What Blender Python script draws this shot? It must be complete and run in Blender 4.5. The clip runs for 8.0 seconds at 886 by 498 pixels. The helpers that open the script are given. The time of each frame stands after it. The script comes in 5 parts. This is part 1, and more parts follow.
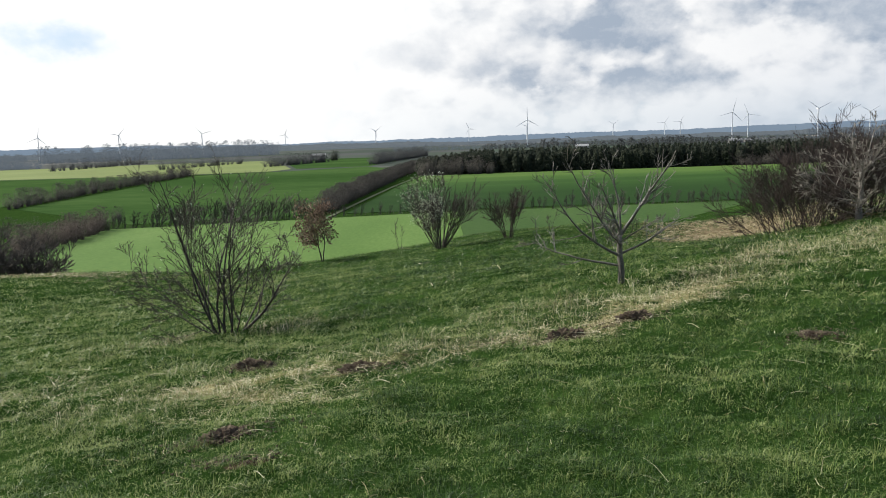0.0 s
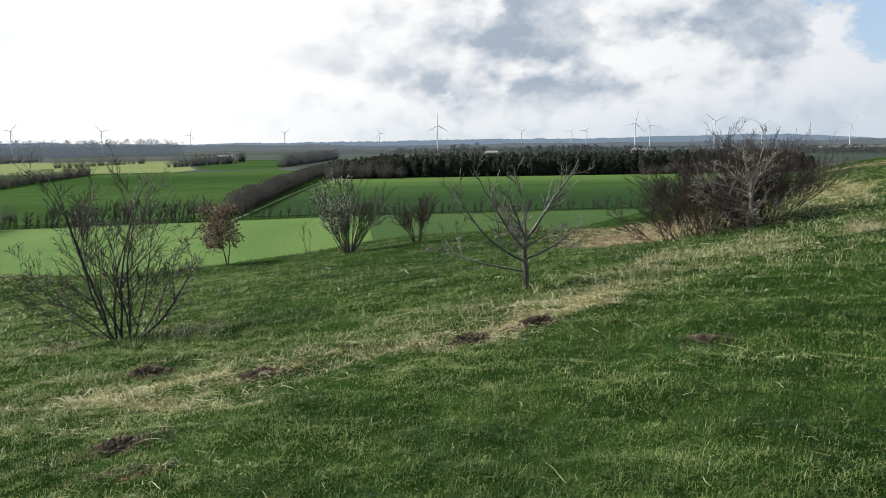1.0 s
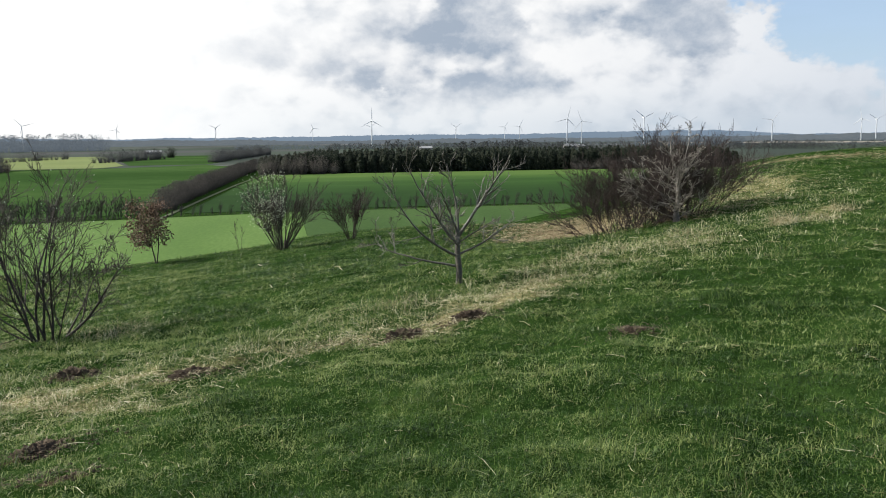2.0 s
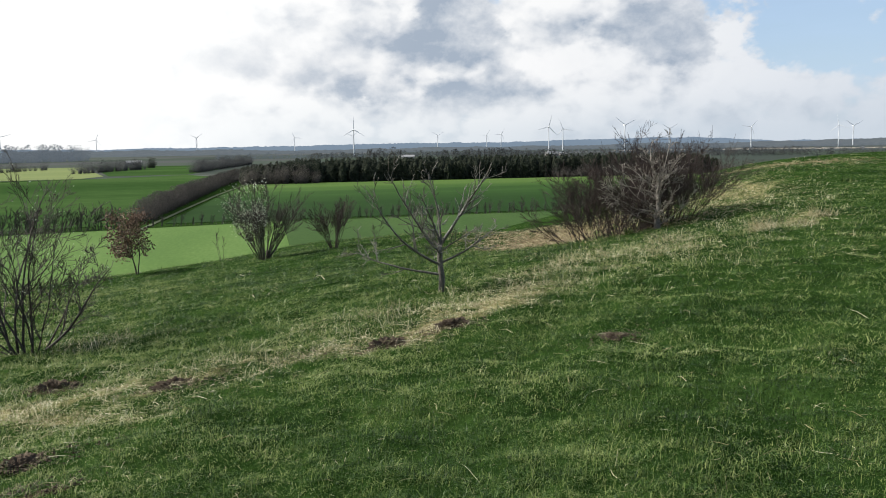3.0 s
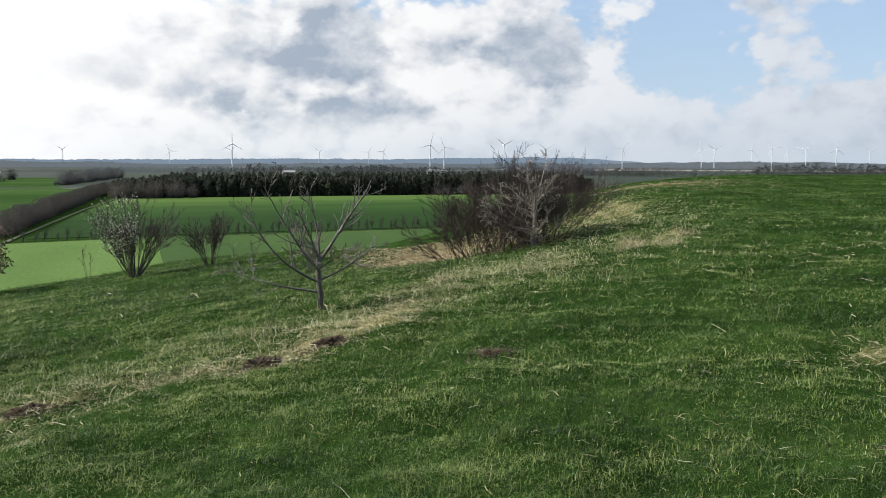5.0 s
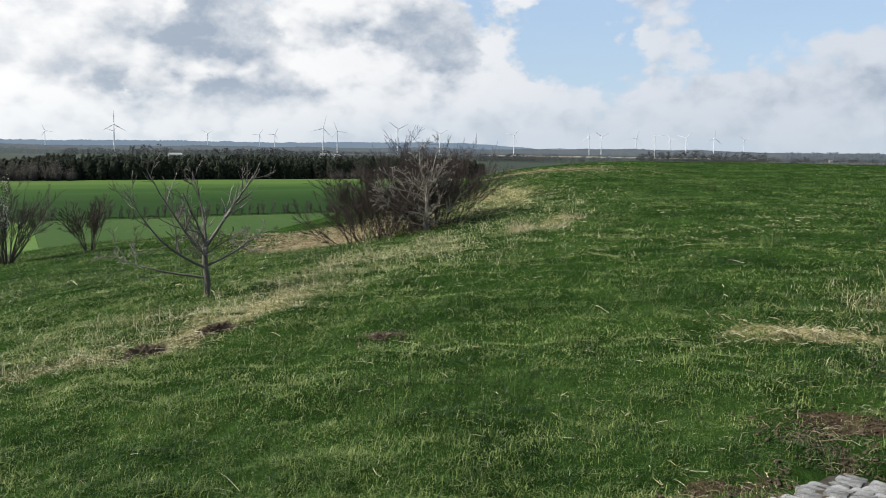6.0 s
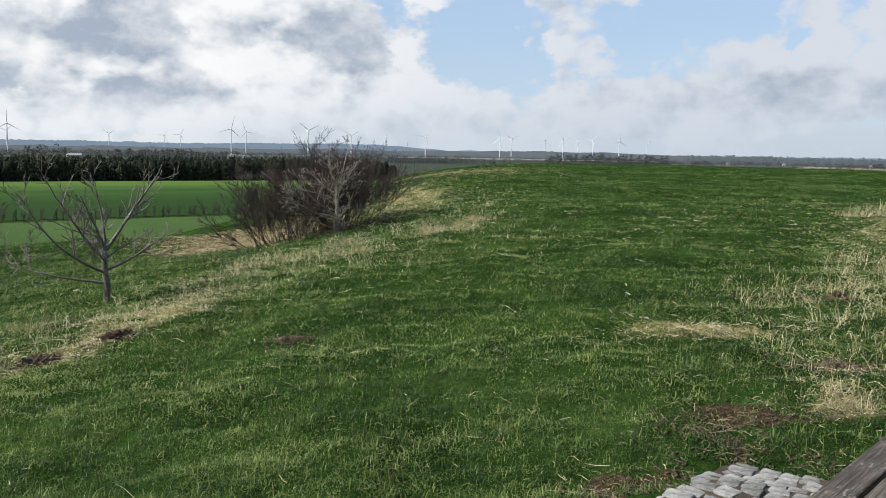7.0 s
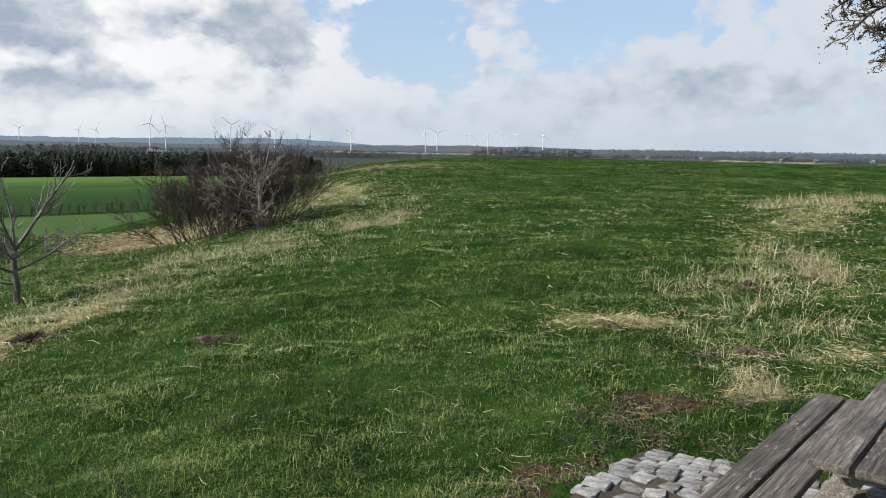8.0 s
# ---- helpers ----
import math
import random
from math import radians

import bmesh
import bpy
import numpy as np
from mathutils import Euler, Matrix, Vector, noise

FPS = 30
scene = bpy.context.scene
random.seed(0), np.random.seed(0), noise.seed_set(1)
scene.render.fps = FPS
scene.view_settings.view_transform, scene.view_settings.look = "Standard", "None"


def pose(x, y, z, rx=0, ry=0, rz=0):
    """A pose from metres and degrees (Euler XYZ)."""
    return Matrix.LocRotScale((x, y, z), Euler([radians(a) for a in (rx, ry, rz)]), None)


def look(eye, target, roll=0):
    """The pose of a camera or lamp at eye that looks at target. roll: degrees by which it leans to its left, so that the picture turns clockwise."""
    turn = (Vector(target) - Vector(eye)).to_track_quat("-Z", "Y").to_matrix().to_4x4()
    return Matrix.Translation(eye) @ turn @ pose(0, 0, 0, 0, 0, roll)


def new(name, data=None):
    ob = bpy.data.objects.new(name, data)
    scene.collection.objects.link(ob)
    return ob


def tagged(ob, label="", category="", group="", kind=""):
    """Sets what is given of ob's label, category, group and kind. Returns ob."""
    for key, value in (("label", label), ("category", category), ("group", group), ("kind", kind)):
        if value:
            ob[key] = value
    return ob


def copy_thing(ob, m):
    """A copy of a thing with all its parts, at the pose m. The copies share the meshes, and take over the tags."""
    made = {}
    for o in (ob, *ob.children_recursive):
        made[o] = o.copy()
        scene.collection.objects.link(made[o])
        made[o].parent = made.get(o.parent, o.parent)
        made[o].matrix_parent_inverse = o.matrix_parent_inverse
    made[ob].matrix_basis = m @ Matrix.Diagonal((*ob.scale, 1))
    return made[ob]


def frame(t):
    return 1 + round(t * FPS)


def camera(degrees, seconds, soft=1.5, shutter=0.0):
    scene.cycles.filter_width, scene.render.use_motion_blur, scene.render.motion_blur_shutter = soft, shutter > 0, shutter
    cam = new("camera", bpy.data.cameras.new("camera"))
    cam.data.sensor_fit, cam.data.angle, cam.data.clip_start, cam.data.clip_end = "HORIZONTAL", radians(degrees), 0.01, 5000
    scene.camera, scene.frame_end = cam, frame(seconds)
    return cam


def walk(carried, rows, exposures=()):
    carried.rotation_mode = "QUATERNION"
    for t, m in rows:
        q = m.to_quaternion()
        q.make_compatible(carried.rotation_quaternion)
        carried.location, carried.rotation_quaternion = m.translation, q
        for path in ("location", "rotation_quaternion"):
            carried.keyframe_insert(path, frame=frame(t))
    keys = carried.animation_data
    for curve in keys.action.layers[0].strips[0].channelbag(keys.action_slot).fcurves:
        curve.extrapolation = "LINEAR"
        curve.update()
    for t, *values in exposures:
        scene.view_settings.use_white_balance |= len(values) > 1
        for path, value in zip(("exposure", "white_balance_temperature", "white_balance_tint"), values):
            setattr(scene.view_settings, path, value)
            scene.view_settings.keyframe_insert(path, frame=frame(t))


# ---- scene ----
cam = camera(56.41, 8.0, soft=1.0)
EYE = 1.65
# seconds, place from the first eye (x, y, z), yaw, pitch, lean to the right
ROWS = [
    (0.0, 0.000, 0.000, 0.000, -0.16, -7.56, 1.92),
    (0.5, 0.015, -0.012, 0.001, -2.99, -7.56, 1.55),
    (1.0, 0.036, -0.011, 0.004, -6.48, -7.38, 0.66),
    (1.5, 0.050, -0.023, 0.002, -9.18, -7.42, 0.31),
    (2.0, 0.066, -0.028, 0.006, -10.99, -7.74, 0.58),
    (3.5, 0.071, -0.064, 0.012, -12.98, -6.62, 0.90),
    (4.0, 0.079, -0.057, 0.015, -14.75, -6.14, 0.79),
    (5.5, 0.121, -0.055, 0.011, -24.03, -6.48, -0.58),
    (6.0, 0.139, -0.066, 0.006, -27.83, -7.06, -0.79),
    (6.5, 0.164, -0.073, 0.014, -31.17, -7.04, -0.89),
    (7.0, 0.170, -0.086, 0.008, -33.93, -6.85, -1.05),
    (7.5, 0.179, -0.105, 0.012, -36.36, -6.95, -0.99),
    (8.0, 0.193, -0.111, 0.015, -39.03, -7.14, -0.97),
]
walk(cam, [(t, pose(x, y, EYE + z, 90 + pitch, 0, yaw) @ pose(0, 0, 0, 0, 0, -lean)) for t, x, y, z, yaw, pitch, lean in ROWS])

# ---------------------------------------------------------------- light
SUN_AZ, SUN_EL = -70.0, 37.0          # degrees from +y towards +x, and above the horizon
SUN_WAY = Vector((math.sin(radians(SUN_AZ)) * math.cos(radians(SUN_EL)), math.cos(radians(SUN_AZ)) * math.cos(radians(SUN_EL)), math.sin(radians(SUN_EL))))
sun_data = bpy.data.lights.new("sun", "SUN")
sun_data.energy, sun_data.angle, sun_data.color = 5.0, radians(0.8), (0.985, 0.95, 0.875)
sun = new("sun", sun_data)
sun.matrix_world = look(SUN_WAY * 100, (0, 0, 0))
scene.view_settings.exposure = 0.75


class Nodes:
    """A short way to write node trees."""

    def __init__(self, tree):
        self.tree = tree
        tree.nodes.clear()

    def add(self, kind, ins=None, operation="", interpolation_type="", attribute_name=""):
        n = self.tree.nodes.new(kind)
        if operation:
            n.operation = operation
        if interpolation_type:
            n.interpolation_type = interpolation_type
        if attribute_name:
            n.attribute_name = attribute_name
        for key, value in (ins or {}).items():
            if isinstance(value, bpy.types.NodeSocket):
                self.tree.links.new(value, n.inputs[key])
            else:
                n.inputs[key].default_value = value
        return n

    def math(self, op, a, b=None, c=None, clamp=False):
        n = self.add("ShaderNodeMath", {i: v for i, v in enumerate((a, b, c)) if v is not None}, operation=op)
        n.use_clamp = clamp
        return n.outputs[0]

    def mix(self, fac, a, b, blend="MIX"):
        n = self.add("ShaderNodeMix")
        n.data_type, n.blend_type, n.clamp_factor = "RGBA", blend, True
        for key, value in ((0, fac), (6, a), (7, b)):
            if isinstance(value, bpy.types.NodeSocket):
                self.tree.links.new(value, n.inputs[key])
            else:
                n.inputs[key].default_value = value if key == 0 else (*value, 1)[:4]
        return n.outputs[2]

    def noise(self, vector, scale, detail=4.0, rough=0.55, distort=0.0):
        n = self.add("ShaderNodeTexNoise", {"Scale": scale, "Detail": detail, "Roughness": rough, "Distortion": distort})
        if vector is not None:
            self.tree.links.new(vector, n.inputs["Vector"])
        return n.outputs["Fac"]

    def ramp(self, fac, stops):
        n = self.add("ShaderNodeValToRGB", {"Fac": fac})
        el = n.color_ramp.elements
        while len(el) < len(stops):
            el.new(0.5)
        for e, (p, c) in zip(el, stops):
            e.position, e.color = p, (*c, 1)
        return n.outputs[0]

    def step(self, x, lo, hi):
        n = self.add("ShaderNodeMapRange", {0: x, 1: lo, 2: hi, 3: 0.0, 4: 1.0}, interpolation_type="SMOOTHSTEP")
        return n.outputs[0]


def make_sky():
    world = bpy.data.worlds.new("sky")
    world.use_nodes = True
    scene.world = world
    g = Nodes(world.node_tree)
    way = g.add("ShaderNodeTexCoord").outputs["Generated"]
    xyz = g.add("ShaderNodeSeparateXYZ", {0: way})
    x, y, z = xyz.outputs
    az = g.math("MULTIPLY", g.math("ARCTAN2", x, y), 57.2958)
    el = g.math("MULTIPLY", g.math("ARCSINE", z), 57.2958)
    sky = g.add("ShaderNodeTexSky")
    sky.sky_type, sky.sun_disc = "NISHITA", False
    sky.sun_elevation, sky.sun_rotation = radians(SUN_EL), radians(SUN_AZ)
    sky.air_density, sky.dust_density, sky.ozone_density = 1.0, 1.0, 1.5
    blue = g.mix(1.0, sky.outputs[0], (0.13, 0.13, 0.13), "MULTIPLY")
    wide = g.add("ShaderNodeVectorMath", {0: way, 1: (1.0, 1.0, 1.45)}, operation="MULTIPLY").outputs[0]
    billow = g.noise(wide, 7.5, 10, 0.60, 0.25)
    puff = g.noise(wide, 22.0, 8, 0.62, 0.2)
    streak = g.noise(g.add("ShaderNodeVectorMath", {0: way, 1: (1.0, 1.0, 5.0)}, operation="MULTIPLY").outputs[0], 5.0, 6, 0.6)

    def drift(at, scale, reach):
        return g.math("MULTIPLY", g.math("SUBTRACT", g.noise(at, scale, 5, 0.6), 0.5), reach)

    # the banks' outlines are bent by two scales of noise
    other = g.add("ShaderNodeVectorMath", {0: wide, 1: (7.3, 2.1, 4.4)}, operation="ADD").outputs[0]
    bent_az = g.math("ADD", g.math("ADD", az, drift(wide, 9.0, 11.0)), drift(wide, 30.0, 3.0))
    bent_el = g.math("ADD", g.math("ADD", el, drift(other, 9.0, 4.6)), drift(other, 30.0, 1.6))

    def blob(a, e, ra, re, power):
        u = g.math("DIVIDE", g.math("SUBTRACT", bent_az, a), ra)
        v = g.math("DIVIDE", g.math("SUBTRACT", bent_el, e), re)
        q = g.math("ADD", g.math("MULTIPLY", u, u), g.math("MULTIPLY", v, v))
        return g.math("MULTIPLY", g.math("POWER", 2.71828, g.math("MULTIPLY", q, -1.0)), power)

    def total(blobs):
        s = None
        for b in blobs:
            v = blob(*b)
            s = v if s is None else g.math("ADD", s, v)
        return s

    warp = g.add("ShaderNodeTexNoise", {"Vector": wide, "Scale": 14.0, "Detail": 6.0, "Roughness": 0.6}).outputs["Color"]
    bent = g.add("ShaderNodeVectorMath", {0: warp, 1: (0.05, 0.05, 0.05), 2: wide}, operation="MULTIPLY_ADD").outputs[0]

    def heads(at, scale):
        n = g.add("ShaderNodeTexVoronoi", {"Vector": at, "Scale": scale})
        n.feature = "SMOOTH_F1"
        n.inputs["Smoothness"].default_value = 0.35
        return n.outputs["Distance"]

    def density(shift):
        p = g.add("ShaderNodeVectorMath", {0: bent, 1: shift}, operation="ADD").outputs[0]
        q = g.add("ShaderNodeVectorMath", {0: wide, 1: shift}, operation="ADD").outputs[0]
        k = g.math("ADD", g.math("MULTIPLY", g.math("SUBTRACT", 0.45, heads(p, 12.0)), 0.62), g.math("MULTIPLY", g.math("SUBTRACT", 0.45, heads(p, 31.0)), 0.36))
        k = g.math("ADD", k, g.math("MULTIPLY", g.math("SUBTRACT", 0.45, heads(p, 74.0)), 0.14))
        return g.math("ADD", g.math("MULTIPLY", g.math("SUBTRACT", g.noise(q, 7.5, 10, 0.60, 0.25), 0.5), 0.9), k)

    rough = density((0.0, 0.0, 0.0))
    # the same cloud a little nearer to the sun: thick there means shade here
    shade = g.math("SUBTRACT", density((-0.010, 0.0, 0.034)), rough)
    # the clouds of that day: azimuth, elevation, half widths, strength
    banks = total(((12.2, 8.1, 5.0, 2.2, 0.62), (14.6, 6.6, 4.2, 1.5, 0.34), (13.2, 3.5, 5.4, 0.9, 0.52), (6.5, 3.6, 2.6, 0.6, 0.32), (-1.9, 5.6, 4.0, 1.2, 0.36), (3.4, 8.5, 2.2, 0.8, 0.42), (4.6, 4.4, 4.2, 0.9, 0.26),
                   (25.6, 8.2, 3.4, 2.2, 0.62), (28.4, 5.6, 2.0, 1.0, 0.50), (27.5, 7.0, 2.6, 1.4, 0.30), (46.6, 4.2, 2.6, 0.8, 0.30), (61.0, 4.2, 7.0, 1.0, 0.26), (53.0, 3.4, 7.0, 1.0, 0.16)))
    crests = total(((9.5, 8.8, 0.8, 0.7, 0.7), (17.5, 8.0, 1.2, 1.0, 0.7), (20.8, 5.0, 2.4, 1.8, 0.6), (24.6, 3.4, 2.6, 0.8, 0.6), (31.0, 6.1, 0.9, 0.8, 0.9), (32.7, 4.4, 1.5, 0.9, 0.6), (40.9, 7.5, 0.6, 0.7, 0.55),
                    (42.9, 6.4, 1.2, 1.2, 0.6), (45.0, 5.8, 1.2, 0.9, 0.5), (59.3, 7.4, 2.4, 2.2, 0.75), (55.1, 5.6, 1.8, 0.8, 0.6), (55.0, 8.8, 1.1, 0.8, 0.45), (8.0, 3.0, 3.0, 0.5, 0.5), (65.0, 6.5, 3.0, 2.5, 0.5)))
    gaps = total(((35.4, 8.2, 3.0, 2.6, 0.60), (37.6, 6.2, 2.4, 1.4, 0.34), (56.6, 7.2, 1.3, 0.7, 0.45), (49.0, 8.8, 4.2, 1.3, 0.45), (-24, 6.8, 2.8, 1.1, 0.7)))
    high = g.math("MULTIPLY", g.step(el, 10.0, 26.0), -0.34)
    cover = g.math("ADD", g.math("ADD", g.math("ADD", rough, banks), 0.06), g.math("SUBTRACT", high, gaps))
    # one closed deck of cloud to the west, thin broken cloud low in the east
    deck = total(((8.0, 4.0, 21.0, 6.0, 0.42), (46.0, 2.5, 26.0, 2.2, 0.26)))
    cover = g.math("ADD", g.math("ADD", cover, deck), g.math("MULTIPLY", crests, 0.42))
    mask = g.step(cover, -0.10, 0.17)
    deep = g.math("ADD", g.math("ADD", banks, g.math("MULTIPLY", shade, 0.95)), g.math("ADD", g.math("MULTIPLY", rough, 0.10), high))
    dark = g.step(g.math("SUBTRACT", deep, g.math("MULTIPLY", crests, 0.42)), -0.20, 0.62)
    # folds within the shaded parts, and faint grey in the bright ones
    folds = g.math("SUBTRACT", g.math("ADD", g.math("MULTIPLY", puff, 0.9), g.math("MULTIPLY", billow, 0.9)), 0.9)
    dark = g.math("ADD", g.math("MULTIPLY", dark, g.math("ADD", 0.86, g.math("MULTIPLY", folds, 1.5))), g.math("MULTIPLY", folds, 0.25), clamp=True)
    sunward = g.add("ShaderNodeVectorMath", {0: way, 1: tuple(SUN_WAY)}, operation="DOT_PRODUCT").outputs["Value"]
    rim = g.mix(g.step(sunward, -0.35, 0.15), (0.67, 0.72, 0.795), (0.96, 0.965, 0.97))
    lit = g.mix(dark, rim, (0.385, 0.455, 0.555))
    # a thin veil of high cloud over the blue
    thin = g.math("SUBTRACT", 1.0, g.math("MULTIPLY", g.step(el, 11.0, 28.0), 0.85))
    clear = g.mix(g.math("MULTIPLY", g.math("ADD", 0.35, g.math("MULTIPLY", streak, 0.4)), thin), blue, (0.52, 0.69, 0.95))
    out = g.mix(mask, clear, lit)
    # low haze above the horizon
    low = g.step(el, 4.5, -0.3)
    hazy = g.mix(g.step(sunward, -0.15, 0.32), (0.58, 0.655, 0.74), (0.80, 0.85, 0.89))
    out = g.mix(g.math("MULTIPLY", low, 0.75), out, hazy)
    # thin cloud glowing round the sun
    glow = g.step(g.math("ADD", sunward, g.math("MULTIPLY", g.math("SUBTRACT", billow, 0.5), 0.12)), 0.20, 0.48)
    upper = g.math("SUBTRACT", 1.0, g.math("MULTIPLY", g.step(el, 12.0, 26.0), 0.8))
    near_sun = g.step(sunward, 0.90, 0.985)
    rift = g.math("SUBTRACT", 1.0, blob(-23.6, 6.8, 3.0, 1.0, 0.8))
    glow = g.math("MULTIPLY", g.math("MULTIPLY", glow, rift), g.math("MAXIMUM", upper, near_sun))
    out = g.mix(g.math("MULTIPLY", glow, 0.97), out, (1.10, 1.10, 1.09))
    back = g.add("ShaderNodeBackground", {"Color": out, "Strength": 0.6})
    g.add("ShaderNodeOutputWorld", {"Surface": back.outputs[0]})


make_sky()

# ---------------------------------------------------------------- materials


def surface(name, stops, scale=4.0, fine=40.0, rough=0.85, bump=0.0, bump_scale=None, vary=0.0, metallic=0.0, island=False, translucent=0.0, stretch=(1, 1, 1), spec=0.3):
    """A material whose colour runs over stops with two scales of noise; vary: brightness from piece to piece."""
    m = bpy.data.materials.new(name)
    m.use_nodes = True
    g = Nodes(m.node_tree)
    co = g.add("ShaderNodeTexCoord").outputs["Object"]
    co = g.add("ShaderNodeVectorMath", {0: co, 1: stretch}, operation="MULTIPLY").outputs[0]
    n = g.math("ADD", g.math("MULTIPLY", g.noise(co, scale), 0.6), g.math("MULTIPLY", g.noise(co, fine, 3), 0.4))
    if vary:
        rnd = g.add("ShaderNodeNewGeometry").outputs["Random Per Island"] if island else g.add("ShaderNodeObjectInfo").outputs["Random"]
        n = g.math("ADD", n, g.math("MULTIPLY", g.math("SUBTRACT", rnd, 0.5), vary))
    colour = g.ramp(n, stops)
    bsdf = g.add("ShaderNodeBsdfPrincipled", {"Base Color": colour, "Roughness": rough, "Metallic": metallic, "Specular IOR Level": spec})
    if bump:
        bn = g.noise(co, bump_scale or fine, 5, 0.6)
        b = g.add("ShaderNodeBump", {"Height": bn, "Strength": 0.8, "Distance": bump})
        m.node_tree.links.new(b.outputs[0], bsdf.inputs["Normal"])
    out = bsdf.outputs[0]
    if translucent:
        t = g.add("ShaderNodeBsdfTranslucent", {"Color": colour})
        out = g.add("ShaderNodeMixShader", {0: translucent, 1: out, 2: t.outputs[0]}).outputs[0]
    g.add("ShaderNodeOutputMaterial", {"Surface": out})
    return m


def hill_material():
    """Turf over soil: greens, with dry and bare patches from the attributes dry and soil."""
    m = bpy.data.materials.new("turf")
    m.use_nodes = True
    g = Nodes(m.node_tree)
    co = g.add("ShaderNodeTexCoord").outputs["Object"]
    n = g.math("ADD", g.math("MULTIPLY", g.noise(co, 0.9, 5), 0.5), g.math("MULTIPLY", g.noise(co, 14.0, 5, 0.65), 0.5))
    green = g.ramp(n, ((0.30, (0.006, 0.014, 0.004)), (0.48, (0.016, 0.036, 0.008)), (0.62, (0.034, 0.066, 0.015)), (0.75, (0.10, 0.12, 0.045))))
    straw = g.ramp(g.noise(co, 22.0, 5, 0.7), ((0.3, (0.06, 0.065, 0.025)), (0.5, (0.20, 0.18, 0.085)), (0.72, (0.42, 0.38, 0.22))))
    earth = g.ramp(g.noise(co, 30.0, 5, 0.7), ((0.3, (0.018, 0.013, 0.008)), (0.55, (0.058, 0.043, 0.027)), (0.75, (0.15, 0.12, 0.075))))
    dry = g.add("ShaderNodeAttribute", attribute_name="dry").outputs["Fac"]
    soil = g.add("ShaderNodeAttribute", attribute_name="soil").outputs["Fac"]
    ragged = g.math("MULTIPLY", g.math("SUBTRACT", g.noise(co, 9.0, 5, 0.7), 0.5), 1.1)
    c = g.mix(g.step(g.math("ADD", dry, ragged), 0.30, 0.75), green, straw)
    c = g.mix(g.step(g.math("ADD", soil, ragged), 0.35, 0.65), c, earth)
    bump = g.add("ShaderNodeBump", {"Height": g.noise(co, 45.0, 4, 0.7), "Strength": 0.9, "Distance": 0.03})
    bsdf = g.add("ShaderNodeBsdfPrincipled", {"Base Color": c, "Roughness": 1.0, "Specular IOR Level": 0.0, "Normal": bump.outputs[0]})
    g.add("ShaderNodeOutputMaterial", {"Surface": bsdf.outputs[0]})
    return m


def haze_glow_material(name, stops, haze, share, scale):
    """Far land, with the air's haze mixed into the material as pale blue emission."""
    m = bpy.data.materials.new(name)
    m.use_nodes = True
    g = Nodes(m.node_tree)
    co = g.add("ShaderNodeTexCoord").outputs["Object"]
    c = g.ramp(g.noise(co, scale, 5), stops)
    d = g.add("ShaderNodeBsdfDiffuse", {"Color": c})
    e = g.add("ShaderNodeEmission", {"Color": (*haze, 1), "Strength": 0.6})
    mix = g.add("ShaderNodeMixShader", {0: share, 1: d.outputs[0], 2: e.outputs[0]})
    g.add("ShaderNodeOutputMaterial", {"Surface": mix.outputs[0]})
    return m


M_TURF = hill_material()


def blade_material(name, stops, noise_share, random_share, translucent):
    """Grass: each blade its own shade, and the sward's patches from the attribute tone."""
    m = bpy.data.materials.new(name)
    m.use_nodes = True
    g = Nodes(m.node_tree)
    co = g.add("ShaderNodeTexCoord").outputs["Object"]
    tone = g.add("ShaderNodeAttribute", attribute_name="tone").outputs["Fac"]
    rnd = g.add("ShaderNodeNewGeometry").outputs["Random Per Island"]
    n = g.math("ADD", 0.5, g.math("MULTIPLY", g.math("SUBTRACT", g.noise(co, 0.7, 4), 0.5), noise_share))
    n = g.math("ADD", n, g.math("MULTIPLY", g.math("SUBTRACT", rnd, 0.5), random_share))
    n = g.math("ADD", n, tone)
    c = g.ramp(n, stops)
    bsdf = g.add("ShaderNodeBsdfPrincipled", {"Base Color": c, "Roughness": 0.42, "Specular IOR Level": 0.20})
    t = g.add("ShaderNodeBsdfTranslucent", {"Color": c})
    mix = g.add("ShaderNodeMixShader", {0: translucent, 1: bsdf.outputs[0], 2: t.outputs[0]})
    g.add("ShaderNodeOutputMaterial", {"Surface": mix.outputs[0]})
    return m


M_BLADE = blade_material("grass_blade", ((0.10, (0.008, 0.020, 0.005)), (0.32, (0.028, 0.063, 0.013)), (0.54, (0.074, 0.130, 0.030)), (0.72, (0.140, 0.190, 0.050)), (0.95, (0.26, 0.30, 0.115))), 1.0, 0.60, 0.3)
M_PALE_BLADE = surface("pale_grass_blade", ((0.2, (0.045, 0.075, 0.016)), (0.45, (0.15, 0.18, 0.060)), (0.62, (0.32, 0.32, 0.16)), (0.82, (0.56, 0.53, 0.36))), 1.2, 6.0, 0.65, vary=0.75, island=True, translucent=0.2, spec=0.1)
M_STRAW = surface("dry_blade", ((0.2, (0.17, 0.1403, 0.06375)), (0.5, (0.34, 0.2975, 0.1615)), (0.8, (0.578, 0.5355, 0.374))), 1.0, 6.0, 0.6, vary=0.6, island=True, translucent=0.15, spec=0.3)
M_LITTER = surface("soil_litter", ((0.2, (0.028, 0.0192, 0.0128)), (0.5, (0.085, 0.066, 0.046)), (0.8, (0.208, 0.168, 0.112))), 1.0, 6.0, 0.9, vary=0.6, island=True)
M_BROWN_STRAW = surface("bracken_blade", ((0.2, (0.12, 0.075, 0.035)), (0.5, (0.24, 0.185, 0.105)), (0.8, (0.42, 0.35, 0.215))), 1.0, 6.0, 0.7, vary=0.6, island=True, translucent=0.1)


